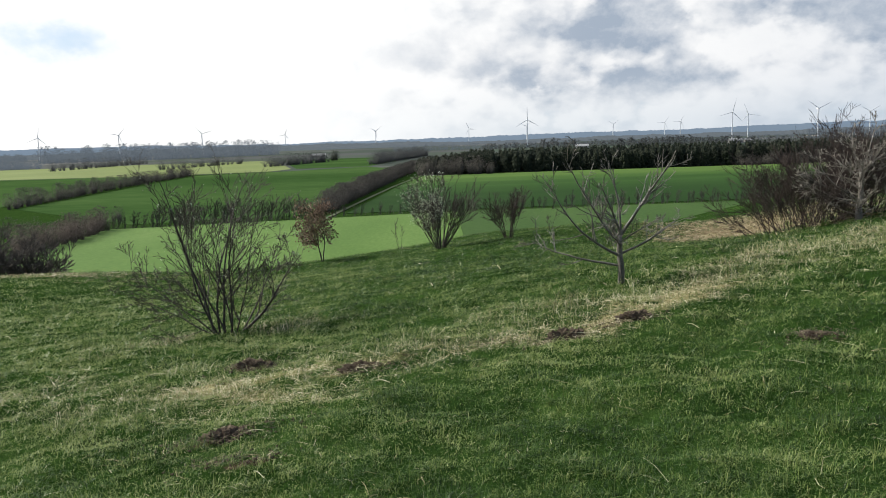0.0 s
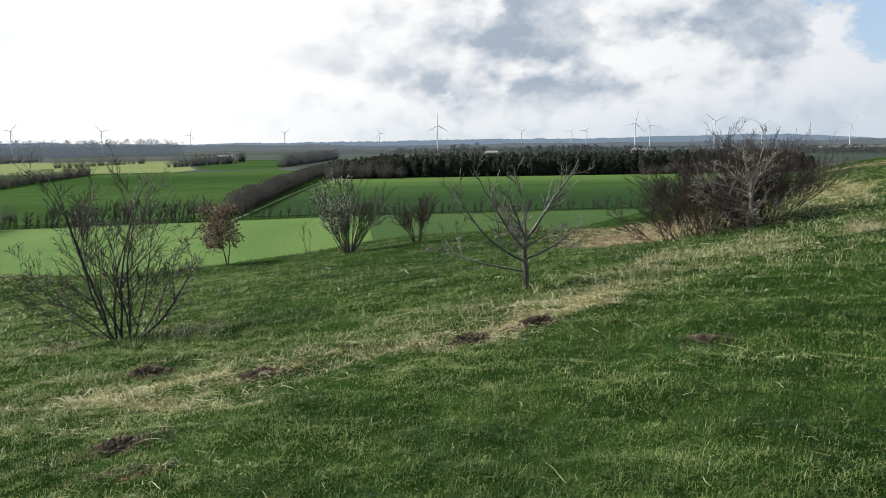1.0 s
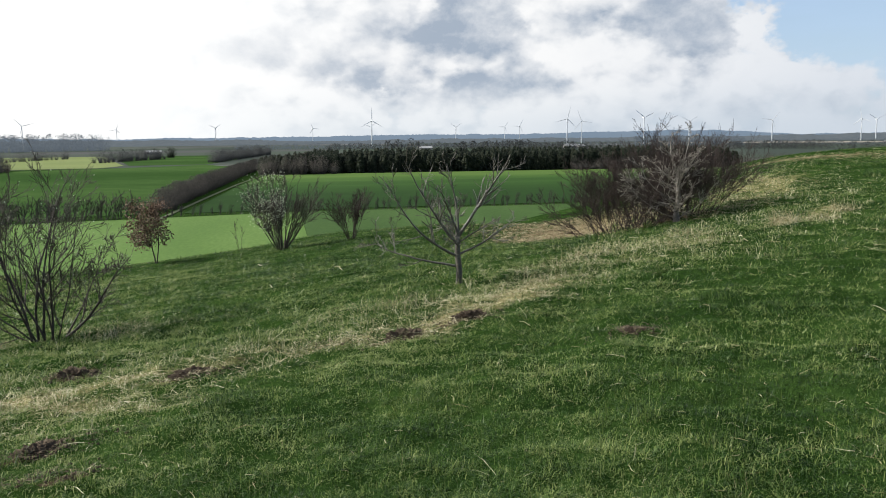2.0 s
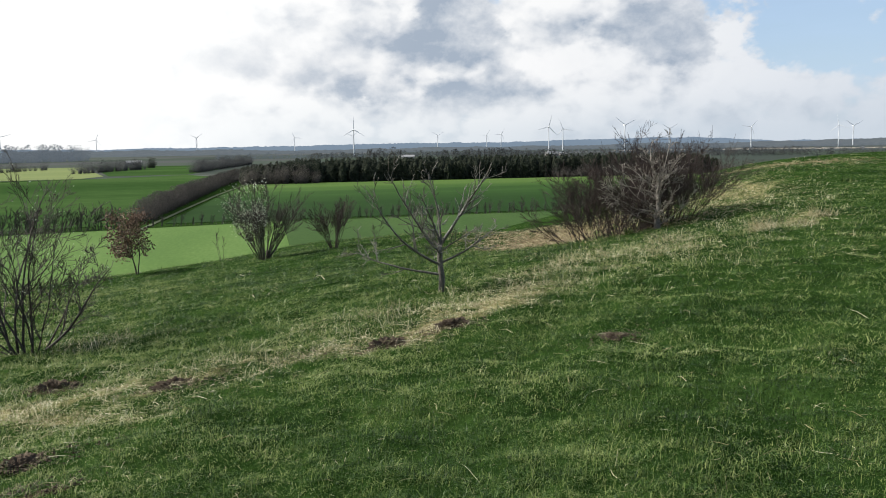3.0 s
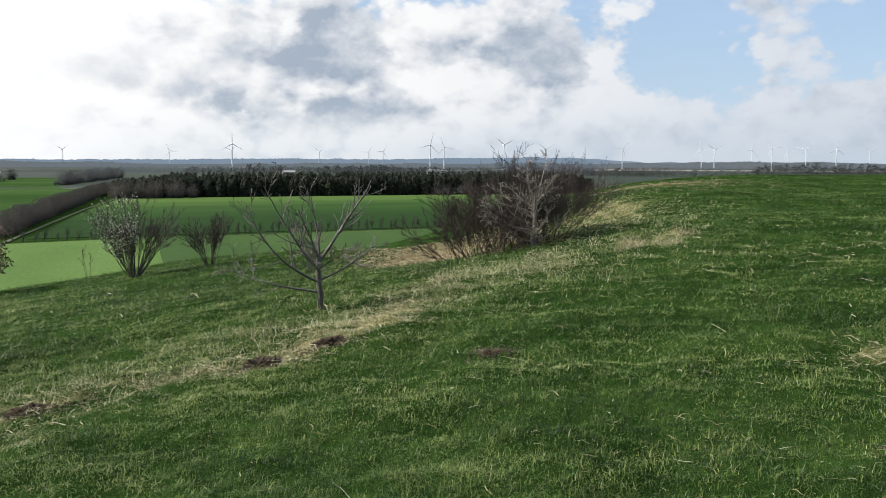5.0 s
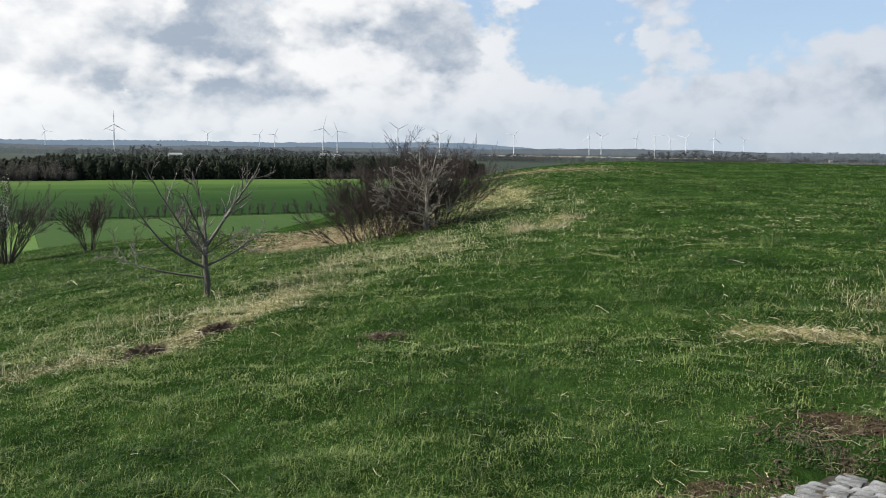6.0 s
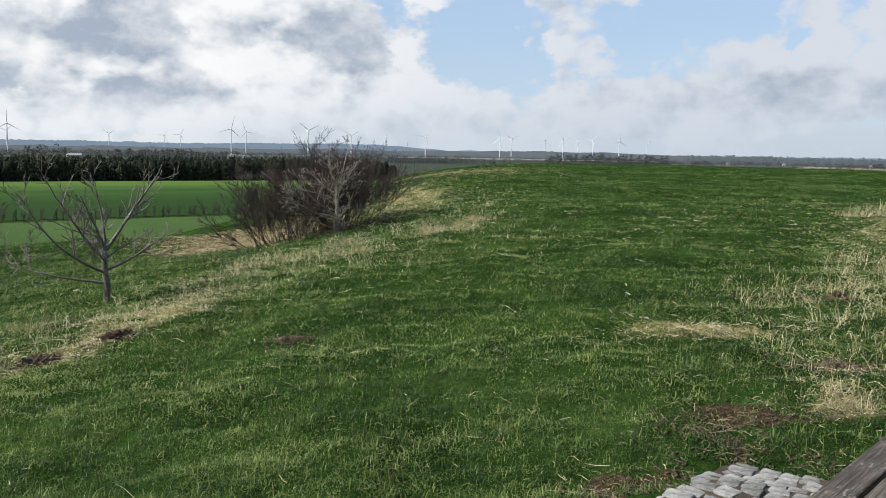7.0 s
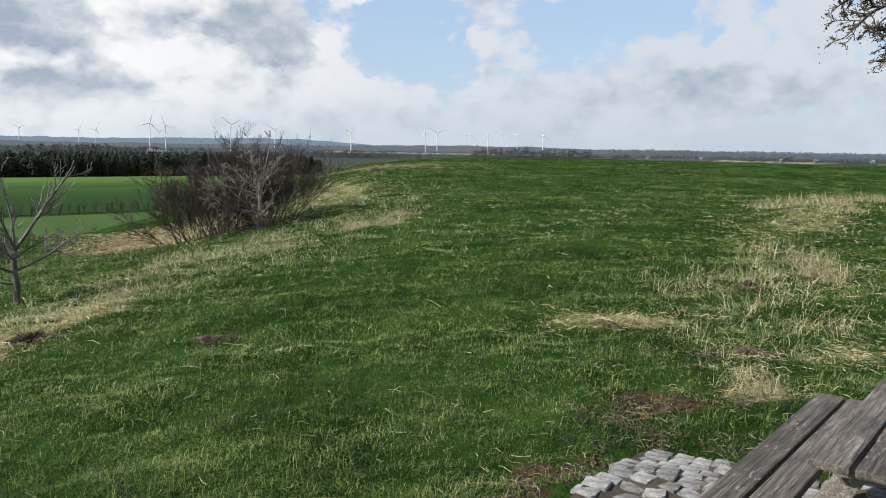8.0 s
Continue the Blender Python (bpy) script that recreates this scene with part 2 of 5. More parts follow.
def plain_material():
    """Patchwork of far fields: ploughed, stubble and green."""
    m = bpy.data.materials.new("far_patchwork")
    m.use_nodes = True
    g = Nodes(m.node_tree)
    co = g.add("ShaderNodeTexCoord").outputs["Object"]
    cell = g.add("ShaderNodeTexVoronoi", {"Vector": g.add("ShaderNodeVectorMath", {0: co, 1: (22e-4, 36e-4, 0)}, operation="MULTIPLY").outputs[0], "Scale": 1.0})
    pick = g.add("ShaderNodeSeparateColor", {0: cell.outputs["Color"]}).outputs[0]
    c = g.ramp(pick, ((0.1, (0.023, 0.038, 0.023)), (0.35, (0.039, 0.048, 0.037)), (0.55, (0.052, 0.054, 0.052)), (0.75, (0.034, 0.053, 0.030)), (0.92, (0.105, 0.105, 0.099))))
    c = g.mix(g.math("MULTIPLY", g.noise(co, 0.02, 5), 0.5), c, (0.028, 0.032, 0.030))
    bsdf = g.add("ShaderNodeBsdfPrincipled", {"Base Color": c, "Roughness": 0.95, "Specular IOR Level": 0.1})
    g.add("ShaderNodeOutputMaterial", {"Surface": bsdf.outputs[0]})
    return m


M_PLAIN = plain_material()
M_SOIL = surface("loose_soil", ((0.25, (0.026, 0.020, 0.015)), (0.5, (0.080, 0.061, 0.044)), (0.75, (0.18, 0.145, 0.105))), 8, 60, 1.0, bump=0.02, bump_scale=70, spec=0.05)
M_WHEAT = surface("winter_wheat", ((0.34, (0.05198, 0.104, 0.01931)), (0.5, (0.07129, 0.1291, 0.02673)), (0.66, (0.1003, 0.1596, 0.04159))), 0.03, 1.2, 0.9, stretch=(1, 0.3, 1), spec=0.1)
M_GREEN_FIELD = surface("green_field", ((0.34, (0.024, 0.052, 0.015)), (0.5, (0.036, 0.070, 0.021)), (0.66, (0.056, 0.096, 0.031))), 0.009, 0.25, 1.0, stretch=(0.25, 1, 1), spec=0.0)


def sown_material():
    """A sown field; cloud shadow painted dark near, sunlight painted bright by the wood."""
    m = bpy.data.materials.new("sown_field")
    m.use_nodes = True
    g = Nodes(m.node_tree)
    co = g.add("ShaderNodeTexCoord").outputs["Object"]
    y = g.add("ShaderNodeSeparateXYZ", {0: co}).outputs[1]
    band = g.add("ShaderNodeVectorMath", {0: co, 1: (0.004, 0.03, 1.0)}, operation="MULTIPLY").outputs[0]
    # Colour brightens with y for the painted sunlit band; noise varies the crop.
    n = g.math("ADD", g.step(y, 300.0, 600.0), g.math("MULTIPLY", g.math("SUBTRACT", g.noise(band, 1.0, 4), 0.5), 0.7))
    n = g.math("ADD", n, g.math("MULTIPLY", g.math("SUBTRACT", g.noise(co, 0.5, 4), 0.5), 0.25))
    c = g.ramp(n, ((0.0, (0.012, 0.034, 0.006)), (0.45, (0.022, 0.055, 0.010)), (0.75, (0.045, 0.090, 0.018)), (1.0, (0.075, 0.125, 0.030))))
    bsdf = g.add("ShaderNodeBsdfPrincipled", {"Base Color": c, "Roughness": 0.95, "Specular IOR Level": 0.05})
    g.add("ShaderNodeOutputMaterial", {"Surface": bsdf.outputs[0]})
    return m


M_SOWN = sown_material()
# The same wheat again, a cloud's shadow painted in as darker green.
M_WHEAT_SHADE = surface("wheat_cloud_shade", ((0.34, (0.0225, 0.05175, 0.009)), (0.5, (0.0315, 0.06637, 0.01238)), (0.66, (0.04781, 0.08715, 0.02025))), 0.03, 1.2, 0.9, stretch=(1, 0.3, 1), spec=0.1)
M_PALE_FIELD = surface("yellow_green_field", ((0.3, (0.1014, 0.1326, 0.0351)), (0.7, (0.1482, 0.1794, 0.0585))), 0.01, 0.3, 0.9, spec=0.1)
M_STUBBLE = surface("stubble_field", ((0.3, (0.225, 0.1875, 0.135)), (0.7, (0.345, 0.3, 0.2325))), 0.01, 0.3, 0.95)
M_TRACK = surface("sandy_track", ((0.3, (0.034, 0.052, 0.018)), (0.7, (0.070, 0.082, 0.036))), 0.1, 2.0, 0.95)
M_CONIFER = surface("conifer_needles", ((0.30, (0.016, 0.022, 0.017)), (0.5, (0.030, 0.038, 0.026)), (0.72, (0.055, 0.060, 0.040))), 0.03, 0.4, 0.9, vary=0.35, island=True, spec=0.1)
M_BARE = surface("bare_twigs_far", ((0.25, (0.036, 0.034, 0.030)), (0.5, (0.066, 0.061, 0.053)), (0.8, (0.108, 0.099, 0.086))), 0.05, 0.6, 0.95, vary=0.5, island=True, translucent=0.15)
M_BARE_RED = surface("reddish_twigs_far", ((0.25, (0.050, 0.040, 0.034)), (0.5, (0.086, 0.069, 0.058)), (0.8, (0.13, 0.106, 0.088))), 0.05, 0.6, 0.95, vary=0.5, island=True, translucent=0.15)
# Woods and ridges emit their own haze; the last number is its share.
M_HAZY = haze_glow_material("haze_glow_wood", ((0.3, (0.024, 0.028, 0.028)), (0.7, (0.058, 0.060, 0.054))), (0.32, 0.39, 0.47), 0.30, 0.05)
M_RIDGE = haze_glow_material("haze_glow_ridge", ((0.3, (0.05, 0.065, 0.07)), (0.7, (0.09, 0.10, 0.095))), (0.24, 0.325, 0.44), 0.72, 0.004)
# Bare far wood; distance haze is painted into its base colour as blue-grey.
M_HAZE_WOOD = surface("haze_tinted_wood", ((0.3, (0.034, 0.038, 0.040)), (0.7, (0.074, 0.076, 0.074))), 0.05, 0.5, 0.95, vary=0.3, island=True, spec=0.1)
M_BARK_DARK = surface("dark_bark", ((0.3, (0.02625, 0.021, 0.0165)), (0.55, (0.05625, 0.0465, 0.0375)), (0.75, (0.15, 0.1387, 0.1237))), 9, 60, 0.8, bump=0.004)
M_BARK_PALE = surface("pale_bark", ((0.3, (0.07, 0.058, 0.046)), (0.5, (0.17, 0.15, 0.125)), (0.75, (0.46, 0.43, 0.38))), 7, 50, 0.6, bump=0.004)
M_BARK_RED = surface("reddish_twigs", ((0.3, (0.026, 0.018, 0.015)), (0.6, (0.052, 0.037, 0.031)), (0.8, (0.10, 0.078, 0.066))), 5, 40, 0.8)
M_BARK_GREY = surface("grey_twigs", ((0.3, (0.038, 0.033, 0.027)), (0.54, (0.086, 0.078, 0.063)), (0.78, (0.31, 0.29, 0.25))), 5, 40, 0.5, spec=0.5)
M_OAK_LEAF = surface("withered_leaf", ((0.25, (0.060, 0.036, 0.025)), (0.5, (0.125, 0.078, 0.052)), (0.8, (0.25, 0.175, 0.12))), 3, 20, 0.7, vary=0.6, island=True, translucent=0.2)
M_BLOSSOM = surface("pale_catkin", ((0.3, (0.36, 0.38, 0.28)), (0.7, (0.72, 0.74, 0.60))), 5, 30, 0.7, vary=0.5, island=True)
M_BUD = surface("dark_bud", ((0.3, (0.035, 0.026, 0.018)), (0.7, (0.085, 0.075, 0.045))), 5, 30, 0.7, vary=0.5, island=True)
M_LICHEN = surface("lichen", ((0.3, (0.10, 0.12, 0.045)), (0.7, (0.24, 0.26, 0.12))), 5, 30, 0.9, vary=0.5, island=True)


def wood_material():
    """Grey weathered planks: grain along local x, dark checks and pale specks of dirt."""
    m = bpy.data.materials.new("weathered_wood")
    m.use_nodes = True
    g = Nodes(m.node_tree)
    co = g.add("ShaderNodeTexCoord").outputs["Object"]
    rnd = g.add("ShaderNodeObjectInfo").outputs["Random"]
    own = g.add("ShaderNodeCombineXYZ", {0: g.math("MULTIPLY", rnd, 37.0), 1: g.math("MULTIPLY", rnd, 11.0), 2: 0.0}).outputs[0]
    at = g.add("ShaderNodeVectorMath", {0: co, 1: own}, operation="ADD").outputs[0]
    long = g.add("ShaderNodeVectorMath", {0: at, 1: (2.2, 46.0, 46.0)}, operation="MULTIPLY").outputs[0]
    grain = g.noise(long, 1.0, 7, 0.68, 0.9)
    fine = g.noise(g.add("ShaderNodeVectorMath", {0: at, 1: (9.0, 260.0, 260.0)}, operation="MULTIPLY").outputs[0], 1.0, 3)
    n = g.math("ADD", g.math("MULTIPLY", grain, 0.6), g.math("MULTIPLY", fine, 0.4))
    n = g.math("ADD", n, g.math("MULTIPLY", g.math("SUBTRACT", rnd, 0.5), 0.10))
    c = g.ramp(n, ((0.36, (0.014, 0.012, 0.010)), (0.45, (0.058, 0.050, 0.042)), (0.55, (0.120, 0.107, 0.092)), (0.66, (0.26, 0.243, 0.22))))
    stain = g.noise(at, 4.0, 6, 0.65)
    c = g.mix(g.math("MULTIPLY", g.step(stain, 0.48, 0.70), 0.72), c, (0.030, 0.026, 0.023))
    # flaked and scuffed places, drawn out along the grain
    flake = g.noise(g.add("ShaderNodeVectorMath", {0: at, 1: (0.35, 1.0, 1.0)}, operation="MULTIPLY").outputs[0], 62.0, 5, 0.7)
    where = g.step(g.noise(at, 5.0, 4, 0.6), 0.44, 0.64)
    c = g.mix(g.math("MULTIPLY", g.math("MULTIPLY", g.step(flake, 0.54, 0.64), where), 0.62), c, (0.36, 0.345, 0.31))
    bump = g.add("ShaderNodeBump", {"Height": n, "Strength": 0.7, "Distance": 0.004})
    bsdf = g.add("ShaderNodeBsdfPrincipled", {"Base Color": c, "Roughness": 0.75, "Specular IOR Level": 0.3, "Normal": bump.outputs[0]})
    g.add("ShaderNodeOutputMaterial", {"Surface": bsdf.outputs[0]})
    return m


M_WOOD = wood_material()
M_STEEL = surface("zinc_bolt", ((0.3, (0.30, 0.30, 0.30)), (0.7, (0.45, 0.45, 0.44))), 20, 90, 0.45, metallic=0.9)
M_STONE = surface("granite_sett", ((0.30, (0.06, 0.06, 0.056)), (0.46, (0.14, 0.14, 0.135)), (0.60, (0.24, 0.24, 0.235)), (0.76, (0.38, 0.38, 0.37))), 26, 150, 0.9, bump=0.004, bump_scale=55, vary=0.14, spec=0.15)
M_JOINT = surface("joint_earth", ((0.3, (0.0225, 0.018, 0.0135)), (0.7, (0.07125, 0.0585, 0.0435))), 12, 80, 1.0, bump=0.01)
M_WHITE = surface("turbine_white", ((0.3, (0.52, 0.55, 0.58)), (0.7, (0.62, 0.64, 0.66))), 0.05, 0.5, 0.5)
M_ROOF = surface("pale_roof", ((0.3, (0.20, 0.205, 0.21)), (0.7, (0.28, 0.28, 0.28))), 0.1, 1.0, 0.8)
M_WALL = surface("render_wall", ((0.3, (0.18, 0.174, 0.162)), (0.7, (0.252, 0.24, 0.228))), 0.1, 1.0, 0.9)
M_DARKWIN = surface("dark_window", ((0.3, (0.02, 0.02, 0.025)), (0.7, (0.05, 0.05, 0.06))), 0.5, 2.0, 0.3)

# ---------------------------------------------------------------- building blocks


def mesh_from(name, verts, faces, material, smooth=False):
    """A mesh from arrays of vertices and of triangles or quads of one size."""
    me = bpy.data.meshes.new(name)
    verts, faces = np.asarray(verts, np.float32), np.asarray(faces, np.int32)
    n, k = faces.shape
    me.vertices.add(len(verts))
    me.vertices.foreach_set("co", verts.ravel())
    me.loops.add(n * k)
    me.loops.foreach_set("vertex_index", faces.ravel())
    me.polygons.add(n)
    me.polygons.foreach_set("loop_start", np.arange(0, n * k, k, dtype=np.int32))
    if smooth:
        me.polygons.foreach_set("use_smooth", np.ones(n, dtype=bool))
    me.update(calc_edges=True)
    me.materials.append(material)
    return me


def under(ob, parent):
    if parent is not None:
        ob.parent = parent
    return ob


def part(name, bm, material, parent=None, label=""):
    """Links a bmesh as one mesh object under a thing or a part."""
    me = bpy.data.meshes.new(name)
    bm.to_mesh(me)
    bm.free()
    me.materials.append(material)
    ob = under(new(name, me), parent)
    return tagged(ob, label=label)


def box(sx, sy, sz, at=(0, 0, 0), bevel=0.0, turn=None):
    bm = bmesh.new()
    m = Matrix.Translation(at) @ (turn or Matrix()) @ Matrix.Diagonal((sx, sy, sz, 1))
    bmesh.ops.create_cube(bm, size=1.0, matrix=m)
    if bevel:
        bmesh.ops.bevel(bm, geom=list(bm.edges), offset=bevel, segments=2, profile=0.6, affect="EDGES")
    return bm


def base(name, x, y, z, turn=0.0):
    """An Empty at the foot of a thing."""
    ob = new(name)
    ob.empty_display_size = 0.2
    ob.matrix_world = pose(x, y, z, 0, 0, turn)
    return ob


EDGE_AZ = (-180, -70, -28, -18, -8, 0, 12, 18, 25, 33, 45, 65, 100, 180)
EDGE_R = (34, 30, 32, 34, 36, 40, 43, 46, 48, 50, 52, 52, 44, 34)
PLAIN = -23.4


def hump(x, y, cx, cy, rx, ry, h, turn=0.0):
    c, s = math.cos(turn), math.sin(turn)
    u, v = ((x - cx) * c + (y - cy) * s) / rx, (-(x - cx) * s + (y - cy) * c) / ry
    return h * np.exp(-(u * u + v * v))


def height(x, y):
    """The hill's smooth surface and the plain round it."""
    x, y = np.asarray(x, float), np.asarray(y, float)
    r, az = np.hypot(x, y), np.degrees(np.arctan2(x, y))
    d = 0.77 * x + 0.64 * y
    lawn = 0.02 * np.clip(d - 4, -6, 60)
    s = (x - 1.6) * 0.8 - (y - 10.6) * 0.6
    drop = -0.165 * 2.0 * np.logaddexp(0, -(s - 3.5) / 2.0)
    left = 0.0065 * np.clip(-x, 0, 30) ** 2
    top = lawn + drop + left
    top = top + hump(x, y, 9.5, 27, 4.5, 8, -1.1, -0.3) + hump(x, y, 15.5, 44, 7.5, 9, -2.3) + hump(x, y, -15, 30, 5, 8, 0.4)
    top = top + hump(x, y, 19, 30, 4, 9, 0.4, -0.6)
    edge = np.interp(az, EDGE_AZ, EDGE_R)
    k = np.clip((r - edge) / 75, 0, 1)
    k = k * k * (3 - 2 * k)
    return top * (1 - k) + PLAIN * k


def lumps(x, y):
    """Uneven turf, a few centimetres."""
    r = np.hypot(x, y)
    fade = np.clip((90 - r) / 40, 0, 1)
    a = 0.034 * np.sin(1.7 * x + 0.9 * np.sin(1.1 * y)) * np.sin(1.9 * y + 0.7 * np.sin(1.3 * x))
    b = 0.028 * np.sin(4.3 * x + 1.9 * y + np.sin(2.7 * y)) * np.sin(5.1 * y - 1.2 * x)
    e = 0.018 * np.sin(9.3 * x + 1.5 * np.sin(7.1 * y)) * np.sin(8.7 * y + 1.2 * np.sin(6.3 * x)) * np.clip((25 - r) / 10, 0, 1)
    c = 0.05 * np.sin(0.53 * x + 1.0) * np.sin(0.47 * y + 0.4 * np.sin(0.6 * x)) * np.clip((r - 8) / 10, 0, 1)
    calm = np.clip((26 - r) / 14, 0.25, 1)
    return ((a + b) * calm + c + e) * fade


# bare and dry patches of the turf: x, y, half length, half width, turn, strength
SOIL = ((1.32, 8.57, 0.34, 0.22, 0.2, 1.0), (2.11, 8.87, 0.30, 0.20, 0.2, 0.9), (3.26, 7.08, 0.28, 0.14, 0.4, 0.6), (-2.29, 9.67, 0.30, 0.2, 0, 0.9),
        (-1.79, 6.38, 0.42, 0.20, 0.1, 1.0), (-0.87, 8.5, 0.32, 0.2, 0, 0.8), (4.55, 3.20, 0.28, 0.20, -0.6, 1.1), (5.05, 2.92, 0.50, 0.15, -0.5, 0.9),
        (6.39, 3.46, 0.45, 0.16, -0.5, 0.8), (-1.5, 5.6, 0.30, 0.12, 0, 0.7), (0.40, 8.83, 0.25, 0.15, 0, 0.7), (4.22, 2.92, 0.16, 0.3, 0, 0.9), (8.67, 4.85, 0.30, 0.2, 0, 0.8), (3.2, 2.72, 0.45, 0.14, -0.1, 0.8), (2.5, 2.45, 0.5, 0.15, 0.22, 0.7), (4.45, 2.2, 0.14, 0.5, 0, 0.6), (3.85, 2.74, 0.3, 0.12, -0.1, 0.8))
DRY = ((-2.2, 8.65, 1.2, 0.36, 0.05, 1.2), (-1.9, 7.9, 0.8, 0.4, 0, 0.5), (-0.7, 8.75, 1.0, 0.5, 0.1, 0.5), (0.6, 8.9, 0.9, 0.45, 0.2, 0.5), (1.9, 9.1, 0.9, 0.5, 0.45, 0.9), (2.9, 10.0, 1.0, 0.6, 0.6, 0.9),
       (4.0, 11.4, 1.5, 0.8, 0.8, 0.40), (6.3, 12.6, 2.2, 0.9, 0.9, 0.35), (8.97, 13.43, 0.4, 0.35, 0, 0.7), (10.6, 14.6, 1.6, 0.6, 0.7, 0.5), (10.6, 28, 2.4, 4.0, 0.1, 0.7),
       (6.53, 4.73, 0.7, 0.32, -0.6, 1.0), (5.58, 2.92, 0.35, 0.25, 0, 0.9), (8.6, 4.6, 1.6, 1.1, 0.2, 0.25), (10.7, 5.1, 1.3, 0.8, 0.4, 0.35), (17, 8.6, 5, 1.3, 0.45, 0.6),
       (22, 36, 4, 6, -0.5, 0.7), (-15, 29.5, 5, 1.0, 0.4, 0.5), (6.6, 3.0, 1.0, 0.4, -0.4, 0.45), (14.5, 11.5, 5.0, 0.8, 0.3, 0.25), (14.2, 22.5, 2.0, 5.0, -0.5, 0.62), (-1.4, 7.6, 1.0, 0.35, 0, 0.5), (-6.5, 9.0, 2.0, 1.3, 0.3, 0.3))


def patches(x, y, rows):
    v = np.zeros_like(x)
    x, y = x + 0.16 * np.sin(5.3 * y + 1.7 * np.sin(2.1 * x)) + 0.07 * np.sin(17 * y), y + 0.15 * np.sin(4.7 * x + 1.9 * np.sin(2.6 * y)) + 0.07 * np.sin(15 * x)
    for cx, cy, rx, ry, turn, k in rows:
        v = np.maximum(v, hump(x, y, cx, cy, rx, ry, k, turn))
    # broken up into islands
    broken = np.sin(3.3 * x + 1.9 * np.sin(2.9 * y)) * np.sin(3.7 * y + 1.7 * np.sin(2.3 * x)) + 0.6 * np.sin(8.9 * x + 2.0 * np.sin(7.3 * y)) * np.sin(9.7 * y + 1.6 * np.sin(6.1 * x))
    return v * (0.98 + 0.36 * broken)


def ground_z(x, y):
    return height(x, y) + lumps(np.asarray(x, float), np.asarray(y, float))


def gz(x, y):
    return float(ground_z(np.array([x]), np.array([y]))[0])


def make_ground():
    az = np.radians(np.concatenate([np.arange(-180, -38, 4.0), np.arange(-38, 78, 0.4), np.arange(78, 180, 4.0)]))
    r = np.concatenate([[0.15], np.geomspace(0.6, 3.0, 10)[:-1], np.geomspace(3.0, 140, 190)[:-1], np.geomspace(140, 4950, 50)])
    x, y = r[:, None] * np.sin(az)[None], r[:, None] * np.cos(az)[None]
    z = ground_z(x, y)
    n, k = len(r), len(az)
    verts = np.stack([x, y, z], -1).reshape(-1, 3)
    i, j = np.meshgrid(np.arange(n - 1), np.arange(k), indexing="ij")
    jn = (j + 1) % k
    faces = np.stack([i * k + j, (i + 1) * k + j, (i + 1) * k + jn, i * k + jn], -1).reshape(-1, 4)
    verts = np.vstack([verts, [[0, 0, gz(0, 0)]]])
    ring = np.arange(k)
    cap = np.stack([np.full(k, n * k), ring, (ring + 1) % k, (ring + 1) % k], -1)
    me = bpy.data.meshes.new("ground")
    me.from_pydata(verts.tolist(), [], faces.tolist() + cap[:, :3].tolist())
    me.polygons.foreach_set("use_smooth", np.ones(len(me.polygons), dtype=bool))
    me.materials.append(M_TURF)
    if me.polygons[0].normal.z < 0:
        me.flip_normals()
    for name, rows in (("dry", DRY), ("soil", SOIL)):
        a = me.attributes.new(name, "FLOAT", "POINT")
        a.data.foreach_set("value", patches(verts[:, 0], verts[:, 1], rows).astype(np.float32))
    ob = new("ground", me)
    return tagged(ob, "grassy hilltop falling away to a wide green farmland plain", "ground", kind="structure")


make_ground()


def field(name, corners, material, label, lift):
    bm = bmesh.new()
    # a slab with a shallow edge, as a sown field stands over its margin
    f = bm.faces.new([bm.verts.new((x, y, PLAIN + lift)) for x, y in corners])
    r = bmesh.ops.extrude_face_region(bm, geom=[f])
    bmesh.ops.translate(bm, verts=[v for v in r["geom"] if isinstance(v, bmesh.types.BMVert)], vec=(0, 0, 0.12))
    bmesh.ops.recalc_face_normals(bm, faces=list(bm.faces))
    return tagged(part(name, bm, material), label, "field", kind="structure")


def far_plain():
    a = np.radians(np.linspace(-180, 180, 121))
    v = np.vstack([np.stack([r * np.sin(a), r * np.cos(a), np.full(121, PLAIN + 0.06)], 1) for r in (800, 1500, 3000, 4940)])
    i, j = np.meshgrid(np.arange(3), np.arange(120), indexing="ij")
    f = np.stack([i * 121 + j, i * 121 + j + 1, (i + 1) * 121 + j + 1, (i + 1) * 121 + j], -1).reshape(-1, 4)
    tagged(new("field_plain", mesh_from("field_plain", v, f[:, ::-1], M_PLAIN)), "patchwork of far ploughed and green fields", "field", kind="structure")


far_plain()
field("field_stubble", ((1560, 1020), (1640, 840), (1900, 900), (1840, 1180)), M_STUBBLE, "pale stubble field far across the plain", 0.1)
field("field_stubble", ((1750, 760), (1790, 560), (2000, 600), (1960, 840)), M_STUBBLE, "pale stubble field far across the plain", 0.1)
field("field_wheat", ((-96, 100), (-106, 262), (-52, 273), (0, 284), (6, 285), (6, 95)), M_WHEAT, "bright green field of young winter wheat below the hill", 0.05)
# East half of the wheat, split off to carry the painted cloud shadow.
field("field_wheat_east", ((6.1, 95), (6.1, 285), (111, 290), (170, 291), (170, 90)), M_WHEAT_SHADE, "stretch of winter wheat coloured darker for a cloud's shadow", 0.05)
field("field_green", ((-33, 292), (111, 297), (330, 300), (345, 583), (239, 583), (50, 590), (-9, 588), (-22, 461)), M_SOWN, "dark green sown field before the plantation", 0.05)
field("field_meadow", ((-46, 292), (-104, 276), (-190, 372), (-214, 735), (-150, 772), (-72, 845), (-26, 720), (-41, 400)), M_GREEN_FIELD, "green meadow between two hedgerows", 0.05)
